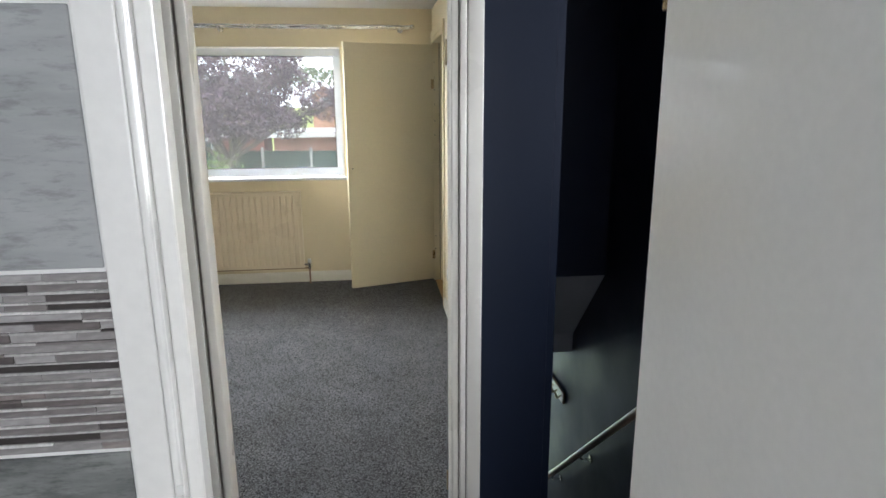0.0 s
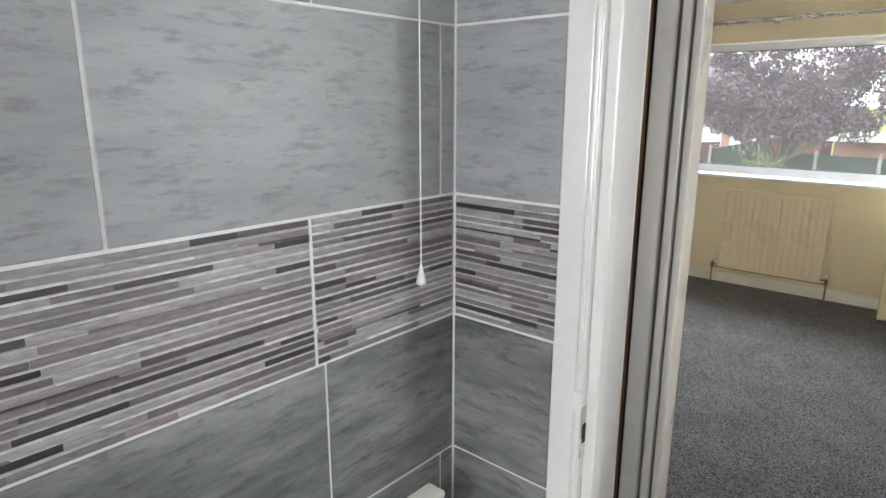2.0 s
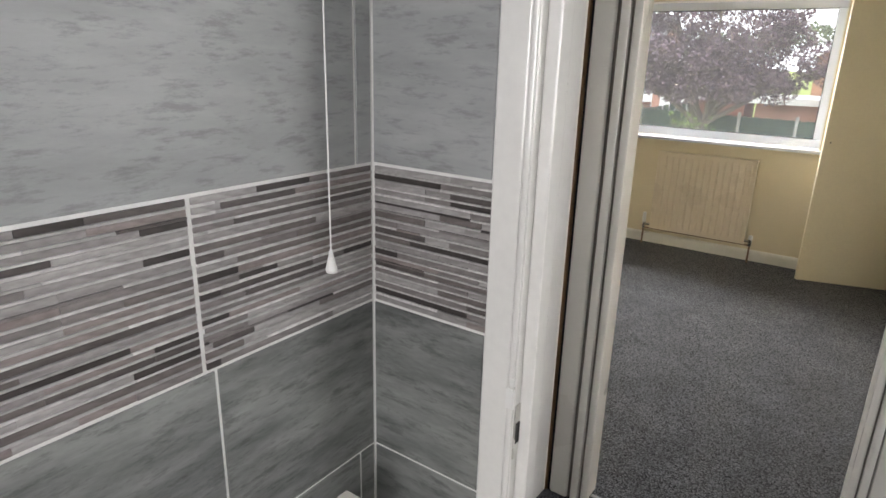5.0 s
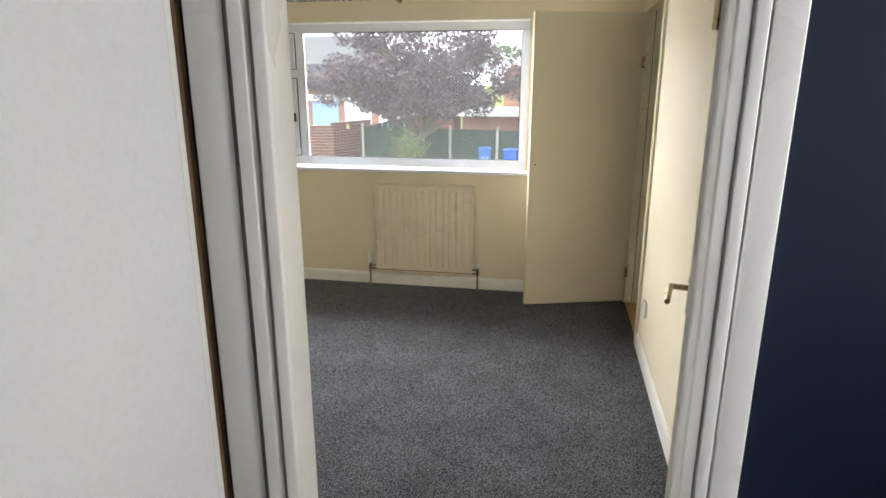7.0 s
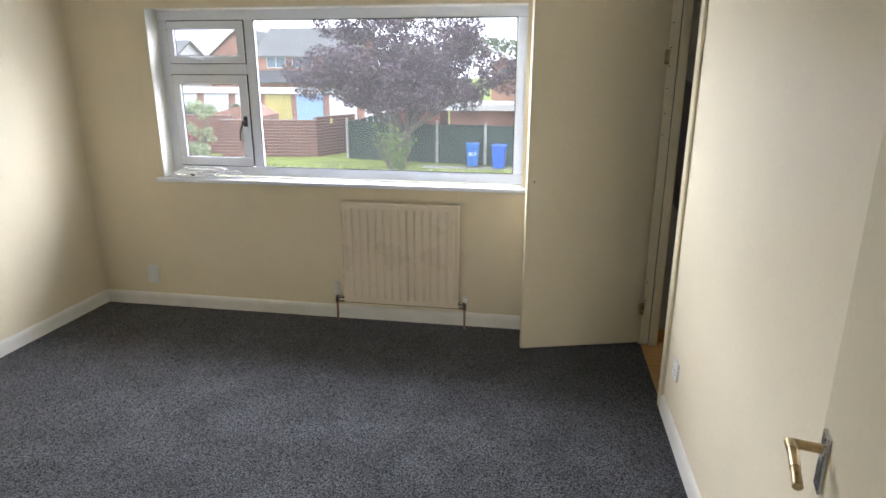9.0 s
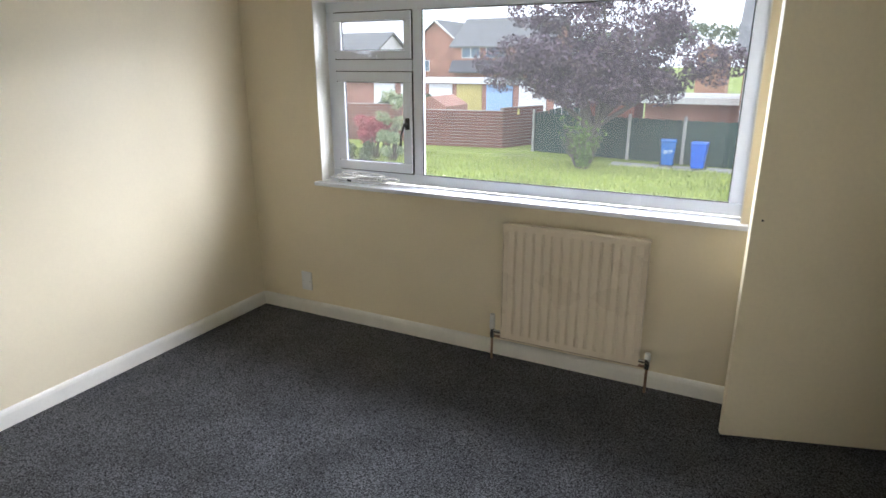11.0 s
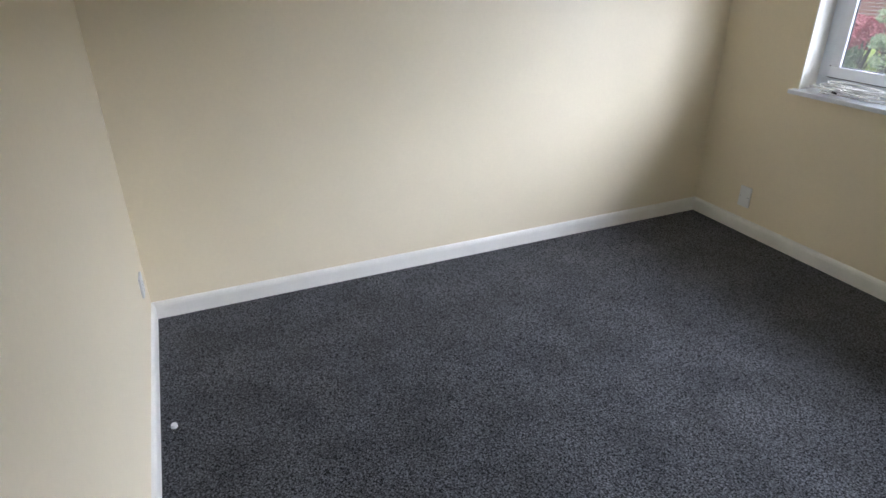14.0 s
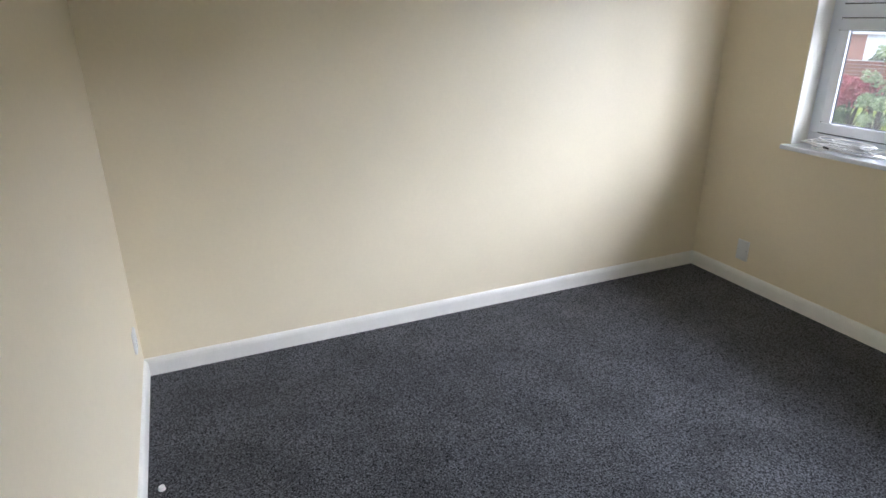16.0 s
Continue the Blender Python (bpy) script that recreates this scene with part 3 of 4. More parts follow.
# open flush door of the cupboard: local x from the hinge to the free edge
cd = thing("cupboard_door", "flush cream cupboard door standing wide open", "door", pose(RX - 0.005, CY1 - 0.035, 0, 0, 0, 180 + 16.5))
part("leaf", boxes((0.004, 0.775, -0.036, 0.0, 0.018, 2.072), bevel=0.002), CREAM_DOOR, cd)
for hz in (0.25, 1.75):
    hinge(cd, 0.0, 0.004, hz)
part("screw_hole", rod(bmesh.new(), (0.735, -0.001, 1.06), (0.735, 0.0015, 1.06), 0.005, seg=8), DARK, cd)

# ---- bedroom door ----


def lever(parent, x, y, z, out, toward):
    """A lever handle on a back plate; out: the side it faces in y; toward: the way the grip points in x."""
    h = part("handle_plate", boxes((x - 0.02, x + 0.02, min(y, y + out * 0.008), max(y, y + out * 0.008), z - 0.057, z + 0.057), bevel=0.003, seg=2), CHROME, parent, "worn chrome handle plate")
    bm = rod(bmesh.new(), (x, y + out * 0.006, z + 0.025), (x, y + out * 0.06, z + 0.025), 0.009)
    part("spindle", bm, BRASS, h, "", True)
    bm = bmesh.new()
    pts = [(0, 0), (0.03, 0.002), (0.075, -0.004), (0.115, -0.012)]
    for i in range(3):
        rod(bm, (x + toward * pts[i][0], y + out * 0.058, z + 0.025 + pts[i][1]), (x + toward * pts[i + 1][0], y + out * 0.058, z + 0.025 + pts[i + 1][1]), 0.010 - i * 0.001, 0.0095 - i * 0.0005)
    part("grip", bm, BRASS, h, "worn brass lever", True)
    for dz in (-0.046, 0.046):
        part("screw", rod(bmesh.new(), (x, y + out * 0.007, z + dz), (x, y + out * 0.0095, z + dz), 0.004, seg=8), CHROME, h)


bd = thing("bedroom_door", "cream painted flush door standing open against the wall", "door", pose(0.105, 2.228, 0, 0, 0, 77))
part("leaf", boxes((0.0, 0.755, -0.04, 0.0, 0.012, 2.025), bevel=0.002), CREAM_DOOR, bd)
part("edge_lipping", boxes((-0.0022, -0.0002, -0.0385, -0.0015, 0.014, 2.023)), WHITE, bd, "white gloss hinge edge")
lever(bd, 0.70, 0.0, 1.0, 1, -1)
part("latch", boxes((0.7545, 0.757, -0.03, -0.01, 0.99, 1.07)), BRASS, bd)
for hz in (0.22, 1.75):
    hinge(bd, -0.002, 0.004, hz)


def casing(name, face, out, a0, a1, sides, top, label="ivory gloss moulded architrave round the doorway"):
    """Moulded architrave round an opening a0..a1 on a wall face that runs along x; sides: for each side the runs
    (from, to, proud) of its mouldings, measured away from the opening."""
    c = tagged(thing(name, label, "architrave"), kind="structure")

    def rib(u0, u1, proud):
        lo, hi = sorted((face, face + out * proud))
        return (u0, u1, lo, hi)

    for runs, edge, sgn in ((sides[0], a0, -1), (sides[1], a1, 1)):
        far = max(r[1] for r in runs)
        u0, u1 = sorted((edge, edge + sgn * far))
        # taupe backing, darker than the mouldings, shows in the grooves between them
        b = part("backing", boxes((*rib(u0 + 0.001, u1 - 0.001, 0.002), 0.0, top + 0.068)), GROOVE_TAUPE, c, "dark taupe backing in the grooves")
        for f0, f1, pr in runs:
            u0, u1 = sorted((edge + sgn * f0, edge + sgn * f1))
            part("moulding", boxes((*rib(u0, u1, pr), 0.0, top + 0.07), bevel=0.003 if f1 - f0 < 0.06 else 0.010, seg=3), IVORY, b, "", True)
    for z0, z1, pr in ((0.0, 0.024, 0.019), (0.037, 0.066, 0.021), (0.080, 0.15, 0.019)):
        part("head", boxes((*rib(a0, a1, pr), top + z0, top + z1), bevel=0.005, seg=2), IVORY, c, "", True)
    return c


assembly("door_lining_bedroom", "ivory gloss door lining with stops", "door frame", IVORY,
         jamb=[(DX0 - 0.02, DX0, LY0 - 0.004, LY1 + 0.045, 0, DH), (DX1, DX1 + 0.02, LY0 - 0.004, LY0 + 0.014, 0, DH)],
         head=[(DX0 - 0.02, DX1 + 0.02, LY0 - 0.004, LY1 + 0.004, DH, DH + 0.02)],
         door_stop=[(DX0, DX0 + 0.008, LY0 - 0.002, LY0 + 0.022, 0, DH)])
structure("rebate_lining", boxes((DX1 + 0.0165, DX1 + 0.0198, LY0 + 0.0145, LY1, 0, DH), (0.14, 0.165, LY1 + 0.0005, 2.214, 0, DH)), BARE, "bare brown timber in the rebate behind the door", "door frame")
casing("architrave_landing", LY0, -1, -0.641, 0.094,
       (((0.0, 0.024, 0.019), (0.037, 0.065, 0.021), (0.079, 0.150, 0.019)), ((0.0, 0.020, 0.017), (0.025, 0.045, 0.021), (0.050, 0.097, 0.017))), DH)
structure("jamb_casing", boxes((DX0 - 0.085, DX0 - 0.0205, LY1 + 0.0005, LY1 + 0.044, 0, DH + 0.06), bevel=0.004), IVORY, "deep ivory casing on the bedroom side of the jamb", "architrave")
structure("threshold_strip", boxes((DX0, DX1, LY0 + 0.046, LY0 + 0.062, 0.0, 0.006), bevel=0.002), STRIP_METAL, "metal threshold strip between the carpets", "trim")

# ---- landing ----
structure("floor_landing", boxes((LX - 0.1, SX1, BY + 0.004, LY1 - 0.021, -0.12, 0.0)), CARPET, "dark charcoal grey landing carpet", "floor")
structure("ceiling_landing", boxes((LX - 0.1, SX1 + 0.1, BY + 0.004, LY0 + 0.029, H, H + 0.12), (0.442, SX1 + 0.1, LY0 + 0.029, WY, H, H + 0.12)), CEIL, "plain white landing ceiling", "ceiling")
structure("wall_landing", boxes((LX, DX0 - 0.02, LY0, LY0 + 0.0295, 0, H), (DX1 + 0.02, SX0 - 0.0305, LY0, LY0 + 0.0295, 0, H), (DX0 - 0.02, DX1 + 0.02, LY0, LY0 + 0.0295, DH + 0.02, H)), NAVY, "dark navy painted landing wall")
LD0, LD1 = 1.27, 2.047
structure("wall_landing_end", boxes((LX - 0.1, LX, BW, LD0 - 0.03, 0, H), (LX - 0.1, LX - 0.02, LD1 + 0.031, LY0, 0, H), (LX - 0.1, LX, LD0 - 0.03, LD1 + 0.03, 2.03, H)), NAVY, "dark navy painted wall at the end of the landing")
structure("door_frame_landing", boxes((LX - 0.095, LX + 0.018, LD0 - 0.03, LD0 - 0.002, 0, 2.03), (LX - 0.095, LX - 0.02, LD1 + 0.002, LD1 + 0.03, 0, 2.03), (LX - 0.095, LX + 0.018, LD0 - 0.002, LD1 + 0.002, 2.002, 2.03),
                                      (LX, LX + 0.016, LD0 - 0.1, LD0 - 0.031, 0, 2.1), (LX, LX + 0.016, LD0 - 0.031, LD1, 2.031, 2.1), bevel=0.003), IVORY, "ivory gloss frame of the closed landing door", "door frame")
structure("door_frame_edge", boxes((LX - 0.019, LX + 0.022, LD1 - 0.002, 2.068, 0, 2.0), bevel=0.002), IVORY, "ivory edge of the frame beside the landing door", "door frame")
structure("door_gap", boxes((LX - 0.019, LX + 0.028, 2.0685, LY0 - 0.001, 0, 2.0)), BARE, "bare brown timber showing in the door gap", "trim")
ld = tagged(thing("door_1", "closed white gloss flush door at the end of the landing", "door"), kind="structure")
part("leaf", boxes((LX - 0.012, LX + 0.028, LD0, LD1 - 0.005, 0.014, 1.995), bevel=0.003, seg=2), WHITE, ld)

# stairwell
structure("wall_stairs_outer", boxes((SX1, SX1 + 0.12, BY, 1.62, DOWN - 0.1, H), (SX1, SX1 + 0.12, 2.06, WY + 0.1, DOWN - 0.1, H), (SX1, SX1 + 0.12, 1.62, 2.06, DOWN - 0.1, 1.2), (SX1, SX1 + 0.12, 1.62, 2.06, 2.1, H)), NAVY, "dark navy painted stairwell wall")
structure("wall_stairs_inner", boxes((SX0 - 0.03, 0.422, LY0, LY0 + 0.029, 0, H), (SX0 - 0.03, SX0 + 0.004, LY0 + 0.0295, LY1, 0, H), (RX + 0.0365, SX0 + 0.004, LY1, CY0 - 0.351, -0.12, H), (RX - 0.02, SX0 + 0.004, LY0, 3.6, DOWN, -0.121)), NAVY, "navy painted wall beside the stairs")
bm = bmesh.new()
prism(bm, [(3.67, H), (3.67, 0.56), (4.19, -0.02), (4.19, -0.16), (WY, -0.16), (WY, -0.121), (4.23, -0.121), (4.23, 0.0), (3.72, 0.58), (3.72, H)], "x", SX0 + 0.0045, SX1 - 0.001)
structure("bulkhead", bm, SOFFIT, "bulkhead with a sloping grey soffit over the stairs", "soffit")
structure("bulkhead_face", boxes((SX0 + 0.005, SX1 - 0.002, 3.662, 3.6695, 0.565, H)), NAVY, "dark navy face of the bulkhead over the stairs")
structure("floor_hall", boxes((-1.2, SX1, 2.3, WY + 0.1, DOWN - 0.1, DOWN)), CARPET, "dark carpet of the hall below", "floor")
structure("wall_hall_front", boxes((-1.2, 0.78, WY, WY + 0.2, DOWN, -0.121), (0.78, SX1, WY, WY + 0.2, -0.52, -0.121)), NAVY, "pale lit wall of the hall below")
structure("wall_hall_side", boxes((-1.3, -1.2, 2.3, WY + 0.1, DOWN, -0.121)), NAVY, "hall side wall")
hd = tagged(thing("door_2", "white glazed front door in the hall below", "door"), kind="structure")
part("door_frame", boxes((0.78, 0.83, WY + 0.04, WY + 0.1, DOWN, -0.52), (1.232, 1.249, WY + 0.04, WY + 0.1, DOWN, -0.52), (0.83, 1.232, WY + 0.04, WY + 0.1, DOWN, DOWN + 0.12),
                         (0.83, 1.232, WY + 0.04, WY + 0.1, -0.57, -0.52), (0.83, 1.232, WY + 0.04, WY + 0.1, -1.60, -1.48), bevel=0.004), UPVC, hd)
for pane_z0, pane_z1 in ((DOWN + 0.115, -1.595), (-1.485, -0.565)):
    hp = part("pane", boxes((0.826, 1.236, WY + 0.066, WY + 0.072, pane_z0, pane_z1)), GLASS, hd)
    hp.visible_shadow = False
steps = tagged(thing("stairs", "straight carpeted stairs going down from the landing", "stairs"), kind="structure")
n_steps = 12
for i in range(n_steps - 1):
    y = LY1 - 0.02 + i * 0.212
    part("step", boxes((SX0 + 0.005, SX1 - 0.001, y, y + 0.24, DOWN, -(i + 1) * 0.1917), bevel=0.008, seg=2), CARPET, steps)


def handrail(a, b, label):
    r = thing("handrail", label, "handrail")
    a, b = Vector(a), Vector(b)
    part("rail", rod(bmesh.new(), a, b, 0.022), RAIL, r, "", True)
    for p in (a, b):
        bm = rod(bmesh.new(), p - (b - a).normalized() * 0.012, p + (b - a).normalized() * 0.012, 0.025)
        part("end_cap", bm, CHROME, r, "", True)
    for f in (0.055, 0.33, 0.8):
        p = a.lerp(b, 1 - f)
        bm = rod(bmesh.new(), p, p + Vector((0.0, 0, -0.055)), 0.006)
        rod(bm, p + Vector((0, 0, -0.055)), (SX1 - 0.006, p.y, p.z - 0.055), 0.006)
        rod(bm, (SX1 - 0.008, p.y, p.z - 0.055), (SX1, p.y, p.z - 0.055), 0.026)
        part("bracket", bm, CHROME, r, "", True)
    return r


handrail((SX1 - 0.07, 2.3, 0.642), (SX1 - 0.07, 4.42, -1.326), "round brown wooden handrail on steel brackets")
hooks = thing("hook_rail", "short wooden rail with a row of shiny brass hooks", "coat hooks")
part("board", boxes((SX1 - 0.018, SX1, 4.30, 4.85, -0.635, -0.545), bevel=0.004), RAIL, hooks)
for i in range(5):
    y = 4.35 + i * 0.095
    bm = rod(bmesh.new(), (SX1 - 0.015, y, -0.585), (SX1 - 0.05, y, -0.605), 0.006)
    rod(bm, (SX1 - 0.05, y, -0.605), (SX1 - 0.06, y, -0.565), 0.007)
    part("hook", bm, BRASS, hooks, "", True)

# ---- bathroom ----
structure("floor_bathroom", boxes((BX - 0.1, 1.25, -1.5, BY + 0.003, -0.12, -0.002)), VINYL, "plain grey bathroom floor", "floor")
structure("ceiling_bathroom", boxes((BX - 0.1, 1.25, -1.5, BY + 0.003, H, H + 0.12)), CEIL, "plain white bathroom ceiling", "ceiling")
structure("wall_bathroom_right", boxes((1.15, 1.25, -1.4, BY, 0, H)), CEIL, "pale bathroom wall")
structure("wall_bathroom_back", boxes((BX - 0.1, -0.1, -1.5, -1.4, 0, H), (0.8, 1.15, -1.5, -1.4, 0, H), (-0.1, 0.8, -1.5, -1.4, 0, 1.1), (-0.1, 0.8, -1.5, -1.4, 2.0, H)), CEIL, "pale bathroom wall with a window")
wall_bl = structure("wall_bathroom_left", boxes((BX - 0.1, BX - 0.0025, -1.4, BY + 0.08, 0, H)), GROUT, "bathroom wall covered in grey stone-look tiles")
wall_bf = structure("wall_bathroom_door", boxes((BX - 0.0025, BD0 - 0.02, BY + 0.0025, BW, 0, H), (BD1 + 0.02, 1.25, BY + 0.0025, BW, 0, H), (BD0 - 0.02, BD1 + 0.02, BY + 0.003, BW, DH + 0.02, H)), GROUT, "tiled bathroom wall beside the doorway")
structure("wall_landing_bathroom", boxes((LX, BD0 - 0.02, BW + 0.0, BW + 0.012, 0, H), (BD1 + 0.02, SX1, BW, BW + 0.012, 0, H), (BD0 - 0.02, BD1 + 0.02, BW, BW + 0.012, DH + 0.02, H)), NAVY, "navy landing side of the bathroom wall")
assembly("door_lining_bathroom", "white gloss bathroom door lining with stops", "door frame", WHITE,
         jamb=[(BD0 - 0.02, BD0, BY + 0.0026, BW + 0.016, 0, DH), (BD1, BD1 + 0.02, BY - 0.004, BW + 0.016, 0, DH)],
         head=[(BD0 - 0.02, BD1 + 0.02, BY - 0.004, BW + 0.016, DH, DH + 0.02)],
         door_stop=[(BD0, BD0 + 0.022, BY + 0.02, BY + 0.058, 0, DH), (BD1 - 0.012, BD1, BY + 0.04, BY + 0.094, 0, DH)])
assembly("architrave_bathroom", "flat white gloss architrave in the bathroom", "architrave", WHITE,
         board=[(BD0 - 0.061, BD0 - 0.0115, BY - 0.003, BY + 0.0024, 0, DH + 0.006), (BD1 + 0.05, BD1 + 0.1, BY - 0.003, BY + 0.0024, 0, DH + 0.006), (BD0 - 0.061, BD1 + 0.1, BY - 0.003, BY + 0.0024, DH + 0.006, DH + 0.06)],
         bead=[(BD0 - 0.0105, BD0 - 0.0005, BY - 0.005, BY + 0.002, 0, DH + 0.004)])
assembly("architrave_landing_bathroom", "ivory gloss architrave on the landing", "architrave", IVORY,
         board=[(BD0 - 0.07, BD0 - 0.006, BW + 0.0125, BW + 0.028, 0, DH + 0.006), (BD1 + 0.006, BD1 + 0.07, BW + 0.0125, BW + 0.028, 0, DH + 0.006), (BD0 - 0.07, BD1 + 0.07, BW + 0.0125, BW + 0.028, DH + 0.006, DH + 0.07)])
sk = thing("strike_plate", "worn metal strike plate let into the white door frame", "strike plate", pose(BD0, BY, 0.98))
part("keep", boxes((0.0, 0.0025, 0.004, 0.030, -0.05, 0.05)), CHROME, sk)
part("latch_hole", boxes((0.0025, 0.0034, 0.008, 0.024, -0.022, 0.016)), DARK, sk)
part("chipped_paint", boxes((-0.012, 0.0022, -0.0075, -0.0045, 0.05, 0.085), (-0.006, 0.0022, -0.0075, -0.0045, 0.092, 0.105)), PLASTIC, sk, "chipped white paint over a screw")

bt = thing("bathroom_door", "white gloss flush door standing open into the bathroom", "door", pose(0.235, BY + 0.016, 0, 0, 0, -90.5))
part("leaf", boxes((0.004, 0.62, 0.0, 0.038, 0.01, 1.985), bevel=0.002), WHITE, bt)
for hz in (0.22, 1.75):
    hinge(bt, 0.0, 0.002, hz)

brad = radiator("radiator", "white panel radiator on the tiled bathroom wall", 1.0, 0.60, 15, RAD_WHITE, pose(BX + 0.014, -0.135, 0.24, 0, 0, 90))
valve(brad, -0.05, -0.075, 0.24, True)
valve(brad, 1.03, -0.075, 0.24, False)

cord = thing("pull_cord", "thin white pull cord with a small bell-shaped handle", "pull cord", pose(-0.655, 0.84, 0))
part("string", rod(bmesh.new(), (0, 0, 1.29), (0, 0, H - 0.03), 0.0012, seg=6), PLASTIC, cord)
bm = rod(bmesh.new(), (0, 0, 1.262), (0, 0, 1.282), 0.0092, 0.0045)
rod(bm, (0, 0, 1.282), (0, 0, 1.294), 0.0045, 0.002)
rod(bm, (0, 0, 1.258), (0, 0, 1.262), 0.008, 0.0092)
part("bell", bm, PLASTIC, cord, "white plastic cord end", True)
part("ceiling_switch", rod(bmesh.new(), (0, 0, H - 0.03), (0, 0, H), 0.035), PLASTIC, cord, "", True)

# ---- outside ----
G = -2.35
GRASS = mat("mown_grass", (0.21, 0.26, 0.045), 0.9, 0.35, 0.35, 0.5, 9, 0.8, 30)
ASPHALT = mat("grey_tarmac", (0.16, 0.16, 0.16), 0.9, 0.15, 0.6, 0.1, 8)
BRICK = mat("red_brick", (0.20, 0.082, 0.062), 0.85, 0.2, 1.2, 0.15, 12, rand=0.15)
BRICK2 = mat("pale_red_brick", (0.36, 0.19, 0.14), 0.85, 0.2, 0.8, 0.15, 10)
FENCE = mat("green_fence_panel", (0.028, 0.058, 0.045), 0.8, 0.2, 1.0, 0.2, 14, warp=(6, 6, 0.5))
CONCRETE = mat("concrete", (0.36, 0.35, 0.33), 0.9, 0.15, 3, 0.1, 20)
ROOF = mat("grey_roof_tiles", (0.15, 0.15, 0.15), 0.85, 0.2, 1.0, 0.2, 6)
ROOF2 = mat("dark_tile_hanging", (0.10, 0.10, 0.11), 0.85, 0.2, 1.0, 0.2, 6)
FELT = mat("pale_roof_felt", (0.45, 0.45, 0.44), 0.8, 0.12, 0.6, 0.1, 5)
RENDER_W = mat("white_painted_wood", (0.75, 0.75, 0.74), 0.6, 0.05, 1.0)
YELLOW = mat("faded_yellow_paint", (0.50, 0.42, 0.14), 0.6, 0.08, 1.0)
LBLUE = mat("pale_blue_paint", (0.30, 0.45, 0.66), 0.6, 0.06, 1.0)
PANE_FAR = mat("dark_window_pane", (0.12, 0.17, 0.22), 0.15, 0.3, 0.5)
BIN = mat("blue_bin_plastic", (0.010, 0.14, 0.46), 0.45, 0.1, 3)
BIN2 = mat("bright_blue_bin_plastic", (0.005, 0.11, 0.60), 0.4, 0.1, 3)
BARK = mat("grey_bark", (0.13, 0.11, 0.095), 0.9, 0.3, 4, 0.2, 30, 0.6, 20)


def leaf_material(name, a, b):
    m = bpy.data.materials.new(name)
    m.use_nodes = True
    n, l = m.node_tree.nodes, m.node_tree.links
    geo, ramp = n.new("ShaderNodeNewGeometry"), n.new("ShaderNodeValToRGB")
    ramp.color_ramp.elements[0].color, ramp.color_ramp.elements[1].color = (*a, 1), (*b, 1)
    l.new(geo.outputs["Random Per Island"], ramp.inputs[0])
    bs = n["Principled BSDF"]
    l.new(ramp.outputs[0], bs.inputs["Base Color"])
    bs.inputs["Roughness"].default_value = 0.55
    return m


PLUM = leaf_material("purple_plum_leaf", (0.045, 0.028, 0.042), (0.17, 0.11, 0.14))
GREEN_LEAF = leaf_material("fresh_green_leaf", (0.05, 0.10, 0.02), (0.17, 0.27, 0.05))
DULL_LEAF = leaf_material("dull_green_leaf", (0.05, 0.075, 0.03), (0.13, 0.16, 0.08))
PALE_LEAF = leaf_material("pale_green_leaf", (0.18, 0.24, 0.11), (0.46, 0.50, 0.32))
RED_LEAF = leaf_material("crimson_leaf", (0.28, 0.05, 0.06), (0.55, 0.16, 0.18))
FAR_LEAF = leaf_material("hill_foliage", (0.10, 0.13, 0.08), (0.20, 0.24, 0.15))


def leaves(name, clumps, count, size, material, parent, seed, stretch=1.0):
    """A crown of small leaf blades gathered in uneven clumps (x, y, z, radius)."""
    r = np.random.default_rng(seed)
    c = np.array(clumps)
    w = c[:, 3] ** 2
    pick = r.choice(len(c), count, p=w / w.sum())
    d = r.normal(size=(count, 3))
    d /= np.linalg.norm(d, axis=1)[:, None]
    rad = c[pick, 3] * r.uniform(0.25, 1.0, count) ** 0.5
    p = c[pick, :3] + d * rad[:, None] * np.array([1, 1, 0.8])
    u = r.normal(size=(count, 3))
    u /= np.linalg.norm(u, axis=1)[:, None]
    v = np.cross(u, r.normal(size=(count, 3)))
    v /= np.linalg.norm(v, axis=1)[:, None]
    s = size * r.uniform(0.6, 1.3, count)[:, None]
    verts = np.stack([p - u * s, p + v * s * 0.55, p + u * s, p - v * s * 0.55], 1).reshape(-1, 3)
    me = bpy.data.meshes.new(name)
    me.from_pydata(verts.tolist(), [], np.arange(count * 4).reshape(-1, 4).tolist())
    me.materials.append(material)
    ob = new(name, me)
    ob.parent = parent
    return ob


def limb(bm, a, b, r0, r1, rng, bend=0.12, n=5):
    """A crooked tapered branch; returns its points."""
    a, b = Vector(a), Vector(b)
    pts = [a.lerp(b, i / n) + (Vector([rng.uniform(-1, 1) for _ in range(3)]) * bend * (b - a).length * (0.3 if 0 < i < n else 0)) for i in range(n + 1)]
    for i in range(n):
        rod(bm, pts[i], pts[i + 1], r0 + (r1 - r0) * i / n, r0 + (r1 - r0) * (i + 1) / n, 8)
    return pts


# ground: lawn, path, road behind
structure("ground", boxes((-300, 300, WY + 0.26, 600, G - 1.0, G)), GRASS, "rough mown green lawn", "ground")
structure("path", boxes((-5.6, 6.0, 27.9, 28.9, G, G + 0.02)), CONCRETE, "pale concrete path along the fence", "pavement")
structure("road", boxes((-80, 30, 34.0, 46.0, G, G + 0.03)), ASPHALT, "pale grey tarmac yard before the garages", "road")

